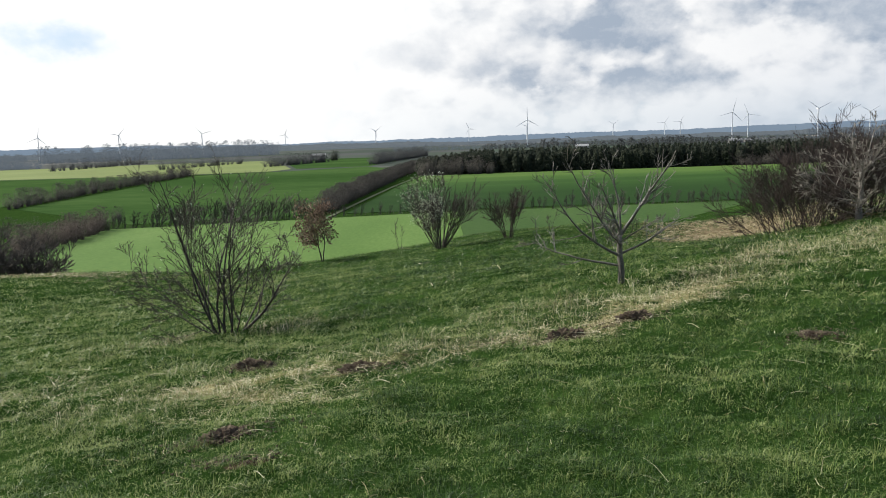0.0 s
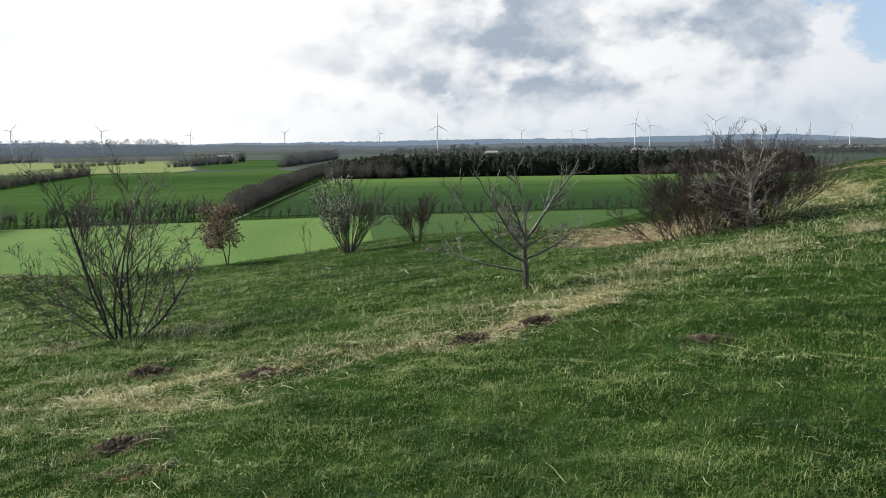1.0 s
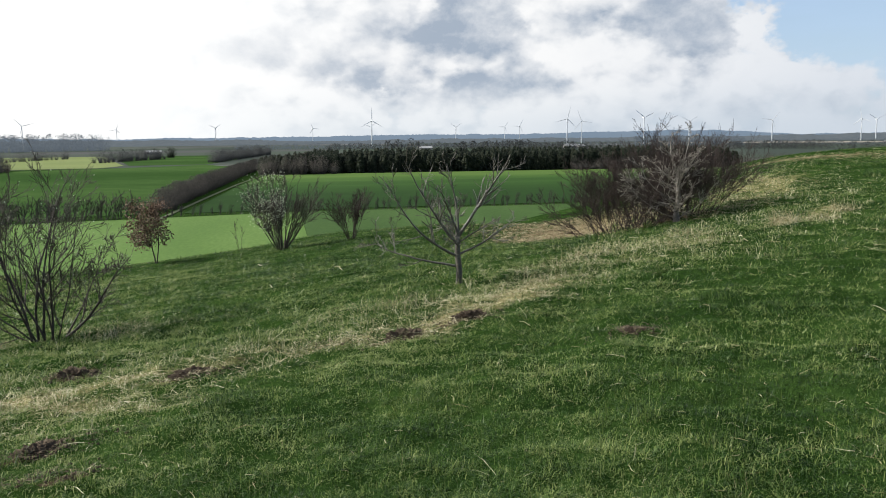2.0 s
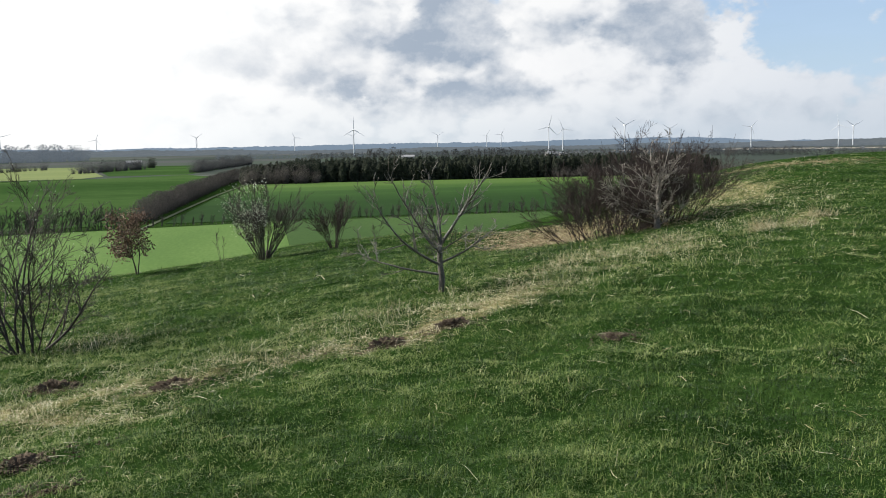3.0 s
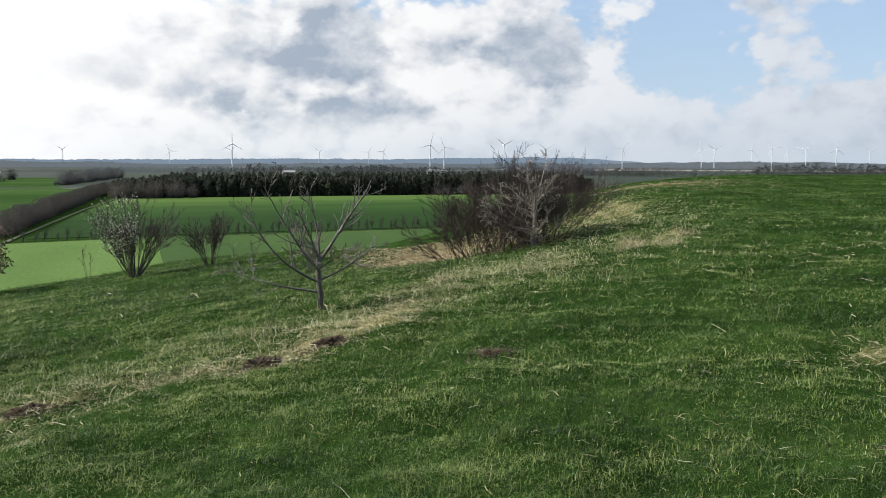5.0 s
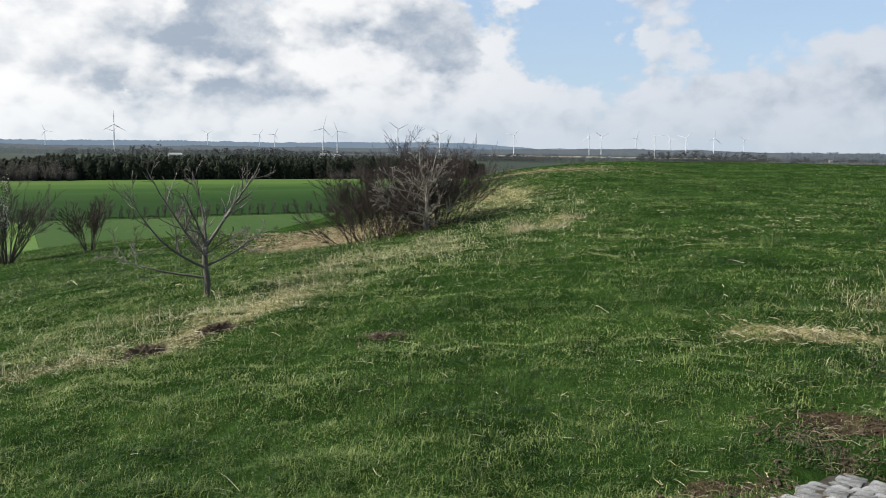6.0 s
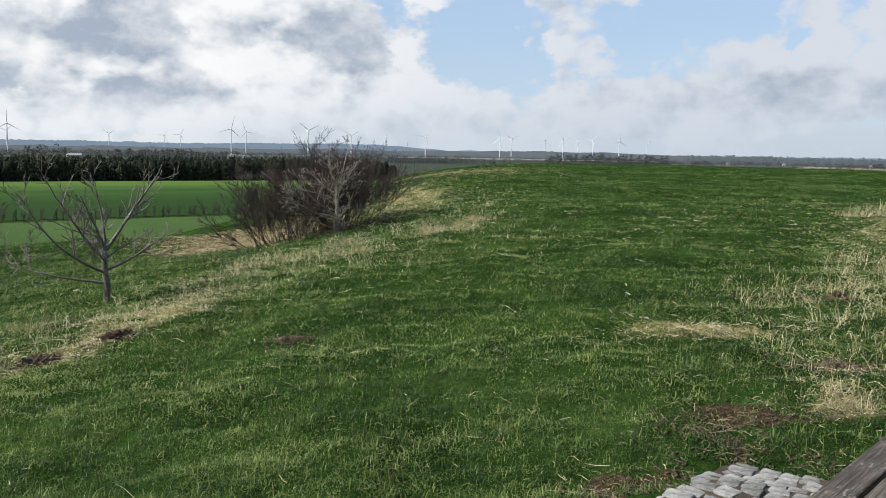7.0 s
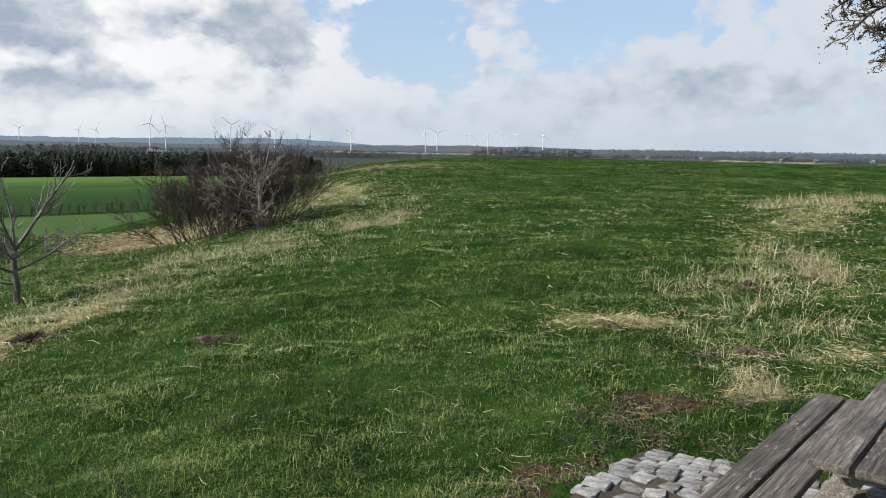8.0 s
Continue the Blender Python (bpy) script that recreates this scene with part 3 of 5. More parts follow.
field("field_west", ((-205, 374), (-226, 741), (-268, 762), (-420, 790), (-620, 620), (-320, 330)), M_GREEN_FIELD, "green field beyond the hedgerow", 0.05)
field("field_yellow", ((-430, 800), (-268, 772), (-160, 790), (-150, 850), (-262, 1330), (-460, 1340), (-670, 1255)), M_PALE_FIELD, "pale yellow-green field in the distance", 0.05)
field("field_far", ((-145, 850), (-72, 856), (-22, 1320), (-150, 1330), (-250, 1325)), M_GREEN_FIELD, "far green field between hedges", 0.05)
field("field_stubble", ((1000, 2180), (1200, 2080), (1460, 1890), (1850, 1660), (2050, 1760), (1500, 2350), (1100, 2500)), M_STUBBLE, "pale stubble field far across the plain", 0.05)


def track():
    bm = bmesh.new()
    line = ((-36, 270), (-29, 370), (-22, 461), (-12, 560), (-4, 640), (2, 720))
    vs = [(bm.verts.new((x - 3.1, y, PLAIN + 0.2)), bm.verts.new((x - 1.6, y, PLAIN + 0.2))) for x, y in line]
    for a, b in zip(vs, vs[1:]):
        bm.faces.new((a[0], a[1], b[1], b[0]))
    r = bmesh.ops.extrude_face_region(bm, geom=list(bm.faces))
    bmesh.ops.translate(bm, verts=[v for v in r["geom"] if isinstance(v, bmesh.types.BMVert)], vec=(0, 0, 0.06))
    tagged(part("road_track", bm, M_TRACK), "pale sandy farm track beside a hedge", "track", kind="structure")


track()

# ---------------------------------------------------------------- woods, hedges, far trees


def clumps(rng, centres, size, squash=1.0):
    """Small uneven four-sided clumps: vertices and triangles for an array of centres."""
    n = len(centres)
    tet = np.array([[1, 1, 1], [1, -1, -1], [-1, 1, -1], [-1, -1, 1]], float)
    q = rng.normal(size=(n, 4, 3)) * 0.45 + tet[None]
    q *= (np.asarray(size).reshape(-1, 1, 1) * np.array([1, 1, squash]))
    v = (centres[:, None, :] + q).reshape(-1, 3)
    f = np.array([[0, 1, 2], [0, 3, 1], [0, 2, 3], [1, 3, 2]])
    faces = (np.arange(n)[:, None, None] * 4 + f[None]).reshape(-1, 3)
    return v, faces


def spikes(rng, start, end, width):
    """Thin three-sided twigs from start to end."""
    n = len(start)
    way = end - start
    side = np.cross(way, rng.normal(size=(n, 3)))
    side /= np.linalg.norm(side, axis=1)[:, None] + 1e-9
    other = np.cross(way, side)
    other /= np.linalg.norm(other, axis=1)[:, None] + 1e-9
    w = np.asarray(width).reshape(-1, 1)
    v = np.stack([start + side * w, start - 0.5 * side * w + 0.87 * other * w, start - 0.5 * side * w - 0.87 * other * w, end], 1).reshape(-1, 3)
    f = np.array([[0, 1, 3], [1, 2, 3], [2, 0, 3]])
    faces = (np.arange(n)[:, None, None] * 4 + f[None]).reshape(-1, 3)
    return v, faces


def join(pieces):
    vs, fs, o = [], [], 0
    for v, f in pieces:
        vs.append(v)
        fs.append(f + o)
        o += len(v)
    return np.vstack(vs), np.vstack(fs)


def conifer_wood():
    rng = np.random.default_rng(11)
    cs, sz = [], []
    for row in range(9):
        for k in range(96):
            x = -12 + k * 3.75 + rng.normal() * 1.2
            y = 590 + row * 7 + rng.normal() * 2 + (k - 40) * -0.05
            h = rng.uniform(11.5, 15.5) + (1.5 if row > 3 else 0)
            if k < 10:
                h *= 0.72 + 0.03 * k
            n = 190 if row < 2 else 84
            u = rng.uniform(0, 1, n) ** (0.9 if row < 2 else 0.6)
            rad = 2.7 * np.sqrt(1 - u ** 1.6) * rng.uniform(0.35, 1.1, n) + 0.1
            a = rng.uniform(0, 6.283, n)
            cs.append(np.stack([x + rad * np.cos(a), y + rad * np.sin(a), PLAIN + 0.2 + u * h], 1))
            sz.append(0.30 + 0.30 * (1 - u) * rng.uniform(0.5, 1.3, n))
    v, f = clumps(rng, np.vstack(cs), np.concatenate(sz), 1.25)
    tagged(new("conifer_wood", mesh_from("conifer_wood", v, f, M_CONIFER)), "dark dense conifer plantation along the green field", "wood", kind="stuff")


def bare_band(name, line, h, depth, gap, material, label, seed, category="hedge", lean=0.0, fullness=1.0, twigs=34, leafy=34, grain=1.0):
    """A hedge or bare wood along a line of (x, y): stems, twigs and clumped crowns, in one mesh."""
    rng = np.random.default_rng(seed)
    pieces, cs, sz = [], [], []
    starts, ends, ws = [], [], []
    for (x0, y0), (x1, y1) in zip(line, line[1:]):
        length = math.hypot(x1 - x0, y1 - y0)
        n = max(1, int(length / gap))
        nx, ny = -(y1 - y0) / length, (x1 - x0) / length
        for k in range(n):
            for row in range(max(1, int(depth / gap))):
                t, off = (k + rng.uniform(0.1, 0.9)) / n, (row - depth / gap / 2) * gap + rng.normal() * 0.3 * gap
                x, y = x0 + (x1 - x0) * t + nx * off, y0 + (y1 - y0) * t + ny * off
                hh = h * rng.uniform(0.52, 1.14)
                w = min(gap * 0.8, hh * 0.42)
                z = gz(x, y)
                m = int(twigs * fullness)
                starts.append(np.array([[x, y, z]] * m) + rng.normal(size=(m, 3)) * [0.12 * w, 0.12 * w, 0.05])
                tip = np.stack([x + rng.normal(size=m) * w * 0.75 + lean * hh, y + rng.normal(size=m) * w * 0.75, z + hh * rng.uniform(0.55, 1.05, m)], 1)
                ends.append(tip)
                ws.append(np.full(m, hh * 0.0065))
                q = int(leafy * fullness)
                up = 0.03 + 0.97 * rng.uniform(0, 1, q) ** 0.8
                spread = 1.25 * w * np.sqrt(np.clip(1 - ((up - 0.52) / 0.56) ** 2, 0.02, 1))
                a = rng.uniform(0, 6.283, q)
                rr = np.sqrt(rng.uniform(0, 1, q)) * spread
                cs.append(np.stack([x + rr * np.cos(a) + lean * hh * up, y + rr * np.sin(a), z + up * hh], 1))
                sz.append(rng.uniform(0.008, 0.022, q) * hh * grain)
    pieces.append(spikes(rng, np.vstack(starts), np.vstack(ends), np.concatenate(ws)))
    pieces.append(clumps(rng, np.vstack(cs), np.concatenate(sz)))
    v, f = join(pieces)
    return tagged(new(name, mesh_from(name, v, f, material)), label, category, kind="stuff")


conifer_wood()
bare_band("broadleaf_wood", ((-14, 586), (40, 584)), 13, 10, 4.0, M_BARE, "bare brownish broadleaf trees at the plantation's edge", 21, "wood", fullness=2)
bare_band("broadleaf_wood", ((210, 584), (400, 590)), 10, 12, 4.2, M_BARE, "bare grey broadleaf trees before the plantation", 22, "wood", fullness=2)
bare_band("hedgerow", ((-44, 300), (-39, 396), (-31, 560), (-20, 715)), 8.0, 7, 3.2, M_BARE, "thick bare hedgerow running away across the fields", 23, fullness=1.5, leafy=110, twigs=40)
bare_band("hedgerow", ((-196, 372), (-201, 434), (-214, 541), (-224, 745)), 8.5, 5, 3.4, M_BARE, "thick bare hedgerow between two green fields", 24, fullness=1.5, leafy=110, twigs=40)
bare_band("hedgerow", ((-104, 196), (-108, 262)), 7.0, 6, 3.0, M_BARE_RED, "reddish bare hedge beside the bright wheat field", 25, fullness=1.0, leafy=90, twigs=60)
bare_band("hedgerow", ((-175, 215), (-125, 255), (-118, 300)), 5.5, 5, 3.2, M_BARE, "low bare hedge at a field corner", 26, leafy=90, twigs=50)
bare_band("hedgerow", ((-505, 1075), (-510, 1450)), 15, 8, 6, M_HAZE_WOOD, "row of bare trees far across the fields", 27, "tree row")
bare_band("hedgerow", ((-336, 985), (-284, 1194)), 13, 10, 6, M_HAZE_WOOD, "bare hedge of trees far across the fields", 28, "tree row", fullness=1.4)
bare_band("hedgerow", ((-199, 962), (-152, 1121)), 14, 12, 6, M_HAZE_WOOD, "bare copse far across the fields", 29, "tree row", fullness=1.6)
bare_band("hedgerow", ((-74, 915), (-22, 1327)), 14, 12, 6, M_HAZE_WOOD, "bare copse beyond the green fields", 30, "tree row", fullness=1.6)
bare_band("copse", ((-157, 1195), (-142, 1200)), 17, 14, 6, M_CONIFER, "small dark copse in the farmland", 31, "wood", fullness=2)
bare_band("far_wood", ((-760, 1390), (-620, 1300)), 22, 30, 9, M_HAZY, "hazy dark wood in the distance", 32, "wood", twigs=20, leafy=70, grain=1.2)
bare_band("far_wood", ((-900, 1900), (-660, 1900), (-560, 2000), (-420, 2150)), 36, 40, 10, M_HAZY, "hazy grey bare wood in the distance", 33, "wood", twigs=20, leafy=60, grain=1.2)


def ridge(name, d, lo, hi, az0, az1, material, label, seed, low=0.0):
    """A far rise of land: a long mound across the view at distance d, its top between lo and hi metres over the plain."""
    rng = np.random.default_rng(seed)
    n = 900
    a = np.radians(np.linspace(az0, az1, n))
    ph = rng.uniform(0, 6.28, 6)
    u = np.linspace(0, 1, n)
    hh = sum(np.sin(u * 6.28 * k * (az1 - az0) / 60 + p) / k for k, p in zip((1.0, 2.3, 4.1, 9, 19, 41), ph))
    hh = lo + (hi - lo) * (hh - hh.min()) / (hh.max() - hh.min() + 1e-9)
    hh = hh + np.abs(rng.normal(size=n)) * 1.6 + 3.0 * np.clip(np.sin(u * 190 + 3 * np.sin(u * 41)), 0, 1)
    hh *= np.clip(np.minimum(u, 1 - u) * 12, 0.05, 1)
    rows = []
    for off, k in ((-220, 0.0), (-90, 0.6), (0, 1.0), (120, 0.7), (260, 0.0)):
        rows.append(np.stack([(d + off) * np.sin(a), (d + off) * np.cos(a), PLAIN - 0.5 + hh * k], 1))
    v = np.vstack(rows)
    i, j = np.meshgrid(np.arange(4), np.arange(n - 1), indexing="ij")
    f = np.stack([i * n + j, i * n + j + 1, (i + 1) * n + j + 1, (i + 1) * n + j], -1).reshape(-1, 4)
    tagged(new(name, mesh_from(name, v, f, material)), label, "distance", kind="structure")


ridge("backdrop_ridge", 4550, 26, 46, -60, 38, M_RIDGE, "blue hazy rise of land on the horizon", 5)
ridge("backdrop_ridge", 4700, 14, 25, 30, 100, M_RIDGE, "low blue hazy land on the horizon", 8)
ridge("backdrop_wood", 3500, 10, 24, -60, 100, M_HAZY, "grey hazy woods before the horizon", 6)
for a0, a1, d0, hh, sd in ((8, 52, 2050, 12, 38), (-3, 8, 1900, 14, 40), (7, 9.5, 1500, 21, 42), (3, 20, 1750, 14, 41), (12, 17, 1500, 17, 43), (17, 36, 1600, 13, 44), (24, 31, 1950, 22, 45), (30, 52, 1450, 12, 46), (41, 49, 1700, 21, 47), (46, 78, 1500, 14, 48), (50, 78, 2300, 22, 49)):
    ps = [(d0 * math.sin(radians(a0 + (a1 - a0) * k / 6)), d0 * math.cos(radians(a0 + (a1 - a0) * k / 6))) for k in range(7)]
    bare_band("far_wood", ps, hh, 16, 5.5, M_HAZE_WOOD if d0 < 1800 else M_HAZY, "low dark bare wood across the plain", sd, "wood", twigs=5, leafy=30, grain=2.2)

# ---------------------------------------------------------------- single bare trees


class Branches:
    """Collects tapered tubes for one mesh."""

    def __init__(self, seed):
        self.rng = np.random.default_rng(seed)
        self.v, self.f, self.n, self.tips = [], [], 0, []

    def tube(self, pts, radii, sides):
        pts = np.asarray(pts, float)
        d = np.gradient(pts, axis=0)
        d /= np.linalg.norm(d, axis=1)[:, None] + 1e-9
        ref = np.where(np.abs(d[:, 2:3]) > 0.9, np.array([[1.0, 0, 0]]), np.array([[0, 0, 1.0]]))
        s = np.cross(d, ref)
        s /= np.linalg.norm(s, axis=1)[:, None] + 1e-9
        o = np.cross(d, s)
        a = np.arange(sides) * 6.28319 / sides
        ring = pts[:, None] + np.asarray(radii)[:, None, None] * (np.cos(a)[None, :, None] * s[:, None] + np.sin(a)[None, :, None] * o[:, None])
        m = len(pts)
        i, j = np.meshgrid(np.arange(m - 1), np.arange(sides), indexing="ij")
        jn = (j + 1) % sides
        q = np.stack([i * sides + j, i * sides + jn, (i + 1) * sides + jn, (i + 1) * sides + j], -1).reshape(-1, 4) + self.n
        self.v.append(ring.reshape(-1, 3))
        self.f.append(q)
        self.n += m * sides

    def grow(self, p, way, length, radius, depth, spec):
        """spec: segs, wander, lift, kids, angle, shrink, min_radius."""
        rng = self.rng
        segs = max(3, int(spec["segs"] * (0.6 if depth == 0 else 1)))
        pts, radii = [np.array(p, float)], [radius]
        d = np.array(way, float)
        d /= np.linalg.norm(d)
        for k in range(segs):
            d = d + rng.normal(size=3) * spec["wander"] + np.array([0, 0, spec["lift"]])
            d /= np.linalg.norm(d)
            pts.append(pts[-1] + d * length / segs)
            radii.append(max(spec["min"], radius * (1 - 0.75 * (k + 1) / segs)))
        self.tube(pts, radii, 7 if radius > 0.025 else 5 if radius > 0.008 else 3)
        self.tips.append(pts[-1])
        if depth <= 0:
            return
        kids = spec["kids"][min(len(spec["kids"]) - 1, depth - 1)]
        for k in range(kids):
            u = rng.uniform(spec.get("from", 0.3), 0.97)
            i = min(segs - 1, int(u * segs))
            at = pts[i] + (pts[i + 1] - pts[i]) * (u * segs - i)
            along = (pts[i + 1] - pts[i]) / (np.linalg.norm(pts[i + 1] - pts[i]) + 1e-9)
            side = np.cross(along, rng.normal(size=3))
            side /= np.linalg.norm(side) + 1e-9
            ang = radians(rng.normal(spec["angle"], 10))
            self.grow(at, along * math.cos(ang) + side * math.sin(ang), length * spec["shrink"] * rng.uniform(0.6, 1.15) * (1.1 - 0.5 * u), max(spec["min"], radii[i] * 0.6), depth - 1, spec)

    def mesh(self, name, material):
        return mesh_from(name, np.vstack(self.v), np.vstack(self.f), material, smooth=True)


def leaf_mesh(rng, name, centres, size, material):
    """Small bent leaves, four triangles each."""
    n = len(centres)
    q = rng.normal(size=(n, 3))
    q /= np.linalg.norm(q, axis=1)[:, None]
    s = np.cross(q, rng.normal(size=(n, 3)))
    s /= np.linalg.norm(s, axis=1)[:, None]
    o = np.cross(q, s)
    L = size * rng.uniform(0.6, 1.3, (n, 1))
    v = np.stack([centres, centres + q * L * 0.5 + s * L * 0.33 + o * L * 0.12, centres + q * L, centres + q * L * 0.5 - s * L * 0.33 + o * L * 0.12], 1).reshape(-1, 3)
    f = (np.arange(n)[:, None, None] * 4 + np.array([[0, 1, 2], [0, 2, 3]])[None]).reshape(-1, 3)
    return mesh_from(name, v, f, material)


def along(points, rng, n, spread):
    pts = np.array(points)
    return pts[rng.integers(0, len(pts), n)] + rng.normal(size=(n, 3)) * spread


def shrub(name, x, y, seed, stems, height_m, radius, tilt, spec, depth, material, label, category="shrub", sink=0.05, toward=(0, 0), spread=0.12, part_name="stem"):
    """Several stems from one foot, fanning out."""
    th = base(name, x, y, gz(x, y) - sink)
    rng = np.random.default_rng(seed)
    tips = []
    for k in range(stems):
        b = Branches(seed * 100 + k)
        a = k * 6.283 / stems + rng.normal() * 0.3
        t = radians(abs(rng.normal(tilt, tilt * 0.45)))
        way = (math.sin(t) * math.cos(a) + toward[0], math.sin(t) * math.sin(a) + toward[1], math.cos(t))
        q = spread * (rng.uniform(0.2, 1.0) if spread > 0.3 else 1.0)
        px, py = q * math.cos(a), q * math.sin(a)
        b.grow((px, py, gz(x + px, y + py) - gz(x, y)), way, height_m * rng.uniform(0.6, 1.08), radius * rng.uniform(0.7, 1.1), depth, spec)
        under(new(part_name, b.mesh(part_name, material)), th)
        tips += b.tips
    b.tips = tips
    tagged(th, label, category)
    return th, b


# bare multi-stemmed shrub on the slope


def slope_shrub(x, y):
    """A close foot of slender stems that rise and fan out only above the knee."""
    th = base("bare_shrub", x, y, gz(x, y) - 0.05)
    spec = dict(segs=12, wander=0.085, lift=0.022, kids=(4, 6, 8), angle=36, shrink=0.50, min=0.0036)
    spec["from"] = 0.16
    # foot, direction, length, radius
    stems = ((-0.22, 0.00, (-0.34, 0.05, 1.0), 3.0, 0.032), (-0.14, 0.06, (-0.18, 0.12, 1.0), 3.05, 0.030), (-0.10, -0.06, (-0.52, -0.15, 0.9), 2.7, 0.026), (-0.02, 0.04, (-0.08, -0.10, 1.0), 2.9, 0.032),
             (0.04, -0.05, (-0.30, 0.25, 1.0), 2.6, 0.026), (0.10, 0.05, (0.10, 0.10, 1.0), 2.6, 0.028), (0.15, -0.04, (0.02, -0.25, 1.0), 2.3, 0.024), (0.26, 0.03, (0.75, 0.05, 0.80), 1.8, 0.036),
             (0.30, 0.06, (0.42, 0.20, 1.0), 2.0, 0.024), (-0.18, 0.02, (-0.95, 0.10, 0.42), 1.7, 0.020), (-0.12, -0.02, (-0.80, -0.35, 0.75), 1.9, 0.020), (0.22, -0.05, (0.32, -0.30, 1.0), 2.0, 0.022))
    tips = []
    for k, (px, py, way, length, radius) in enumerate(stems):
        b = Branches(340 + k)
        b.grow((px * 0.8, py, 0.0), way, length * 0.93, radius * 0.72, 3, spec)
        under(new("stem", b.mesh("stem", M_BARK_DARK)), th)
        tips += b.tips
    tagged(under(new("bud", leaf_mesh(b.rng, "bud", along(tips, b.rng, 700, 0.015), 0.02, M_BLOSSOM)), th), kind="stuff")
    tagged(th, "leafless dark multi-stemmed shrub standing in rough grass", "shrub")


slope_shrub(-3.57, 13.27)

# young tree with a pale trunk and crooked limbs


def young_tree(x, y):
    th = base("young_tree", x, y, gz(x, y) - 0.05)
    trunk = Branches(9)
    pts = [(0, 0, 0), (0.005, 0, 0.25), (-0.02, 0.01, 0.5), (-0.02, 0.0, 0.74), (-0.01, 0.01, 0.88)]
    trunk.tube(pts, (0.056, 0.046, 0.042, 0.038, 0.022), 9)
    under(new("trunk", trunk.mesh("trunk", M_BARK_GREY)), th)
    spec = dict(segs=11, wander=0.075, lift=0.03, kids=(5, 10), angle=44, shrink=0.40, min=0.0042)
    spec["from"] = 0.20
    # height on the trunk, length, radius, direction
    limbs = ((0.30, 1.40, 0.021, (-0.95, 0.1, 0.12)), (0.45, 1.60, 0.023, (-0.84, -0.1, 0.38)), (0.62, 1.50, 0.022, (-0.66, 0.1, 0.70)), (0.74, 1.00, 0.022, (-0.36, -0.1, 0.9)), (0.76, 1.10, 0.022, (0.02, 0.05, 1.0)),
             (0.75, 1.45, 0.027, (0.62, 0.0, 0.74)), (0.48, 1.20, 0.020, (0.84, 0.1, 0.30)), (0.55, 0.9, 0.015, (0.2, 0.85, 0.45)), (0.58, 0.95, 0.016, (-0.4, -0.8, 0.45)), (0.68, 1.0, 0.016, (-0.5, 0.65, 0.6)), (0.66, 0.8, 0.014, (0.45, -0.7, 0.6)))
    for k, (dz, L, r, way) in enumerate(limbs):
        b = Branches(830 + k)
        b.grow((-0.005, 0.005, dz), way, L, r, 2, spec)
        under(new("limb", b.mesh("limb", M_BARK_GREY)), th)
    tagged(th, "small leafless tree with pale trunk and crooked spreading limbs", "tree")


young_tree(2.62, 11.88)

# young oak that keeps its withered leaves
th, b = shrub("young_oak", -5.13, 35.4, 5, 3, 2.8, 0.035, 9, dict(segs=8, wander=0.06, lift=0.03, kids=(4, 12), angle=52, shrink=0.38, min=0.006), 2, M_BARK_DARK, "young oak holding brown withered leaves", "tree", spread=0.03, part_name="limb")
low = [p for p in b.tips if p[2] > 0.5]
tagged(under(new("foliage", leaf_mesh(b.rng, "foliage", along(low, b.rng, 2600, 0.13), 0.105, M_OAK_LEAF)), th), kind="stuff")

# vase-shaped willow with pale catkins
th, b = shrub("willow_shrub", 0.0, 31.3, 6, 32, 2.6, 0.020, 23, dict([("segs", 8), ("wander", 0.05), ("lift", 0.045), ("kids", (7, 11)), ("angle", 28), ("shrink", 0.42), ("min", 0.0055), ("from", 0.34)]), 2, M_BARK_DARK, "vase-shaped grey willow shrub with pale catkins")
side = [p for p in b.tips if p[0] < 0.15]
tagged(under(new("catkin", leaf_mesh(b.rng, "catkin", along(side, b.rng, 2300, 0.06), 0.045, M_BLOSSOM)), th), kind="stuff")
shrub("bare_shrub", 2.62, 31.6, 7, 18, 1.75, 0.016, 19, dict(segs=7, wander=0.08, lift=0.03, kids=(6, 9), angle=32, shrink=0.5, min=0.0055), 2, M_BARK_RED, "small leafless reddish shrub at the hill's edge")

# thorn tree and thicket at the break of the slope


def thorn_tree(x, y):
    """A short leaning trunk with many crooked limbs, low and long towards the west."""
    th = base("thorn_tree", x, y, gz(x, y) - 0.05)
    t = Branches(12)
    t.tube([(0, 0, 0), (-0.02, 0, 0.25), (0.03, 0.02, 0.6), (0.02, 0.03, 0.95), (0.06, 0.03, 1.3)], (0.085, 0.066, 0.056, 0.045, 0.03), 9)
    under(new("trunk", t.mesh("trunk", M_BARK_PALE)), th)
    spec = dict(segs=9, wander=0.12, lift=0.02, kids=(3, 5, 6), angle=40, shrink=0.44, min=0.0050)
    spec["from"] = 0.15
    rng = np.random.default_rng(12)
    for k in range(22):
        b = Branches(1200 + k)
        a = k * 2.4
        # below, long limbs that lie out to the west; above, shorter ones that rise
        foot = 0.12 + 1.1 * k / 22
        up = 0.12 + 1.0 * (k / 22) ** 1.5 + rng.uniform(0, 0.25)
        way = (math.cos(a) - (0.75 if k < 11 else 0.1), math.sin(a) * 0.8, up)
        length = rng.uniform(1.3, 1.8) if way[0] < -0.4 and k < 11 else rng.uniform(0.8, 1.15)
        b.grow((0.0, 0.02, foot), way, length, rng.uniform(0.014, 0.022), 3, spec)
        under(new("limb", b.mesh("limb", M_BARK_PALE)), th)
    tagged(th, "leafless pale-barked thorn tree at the lawn's edge", "tree")


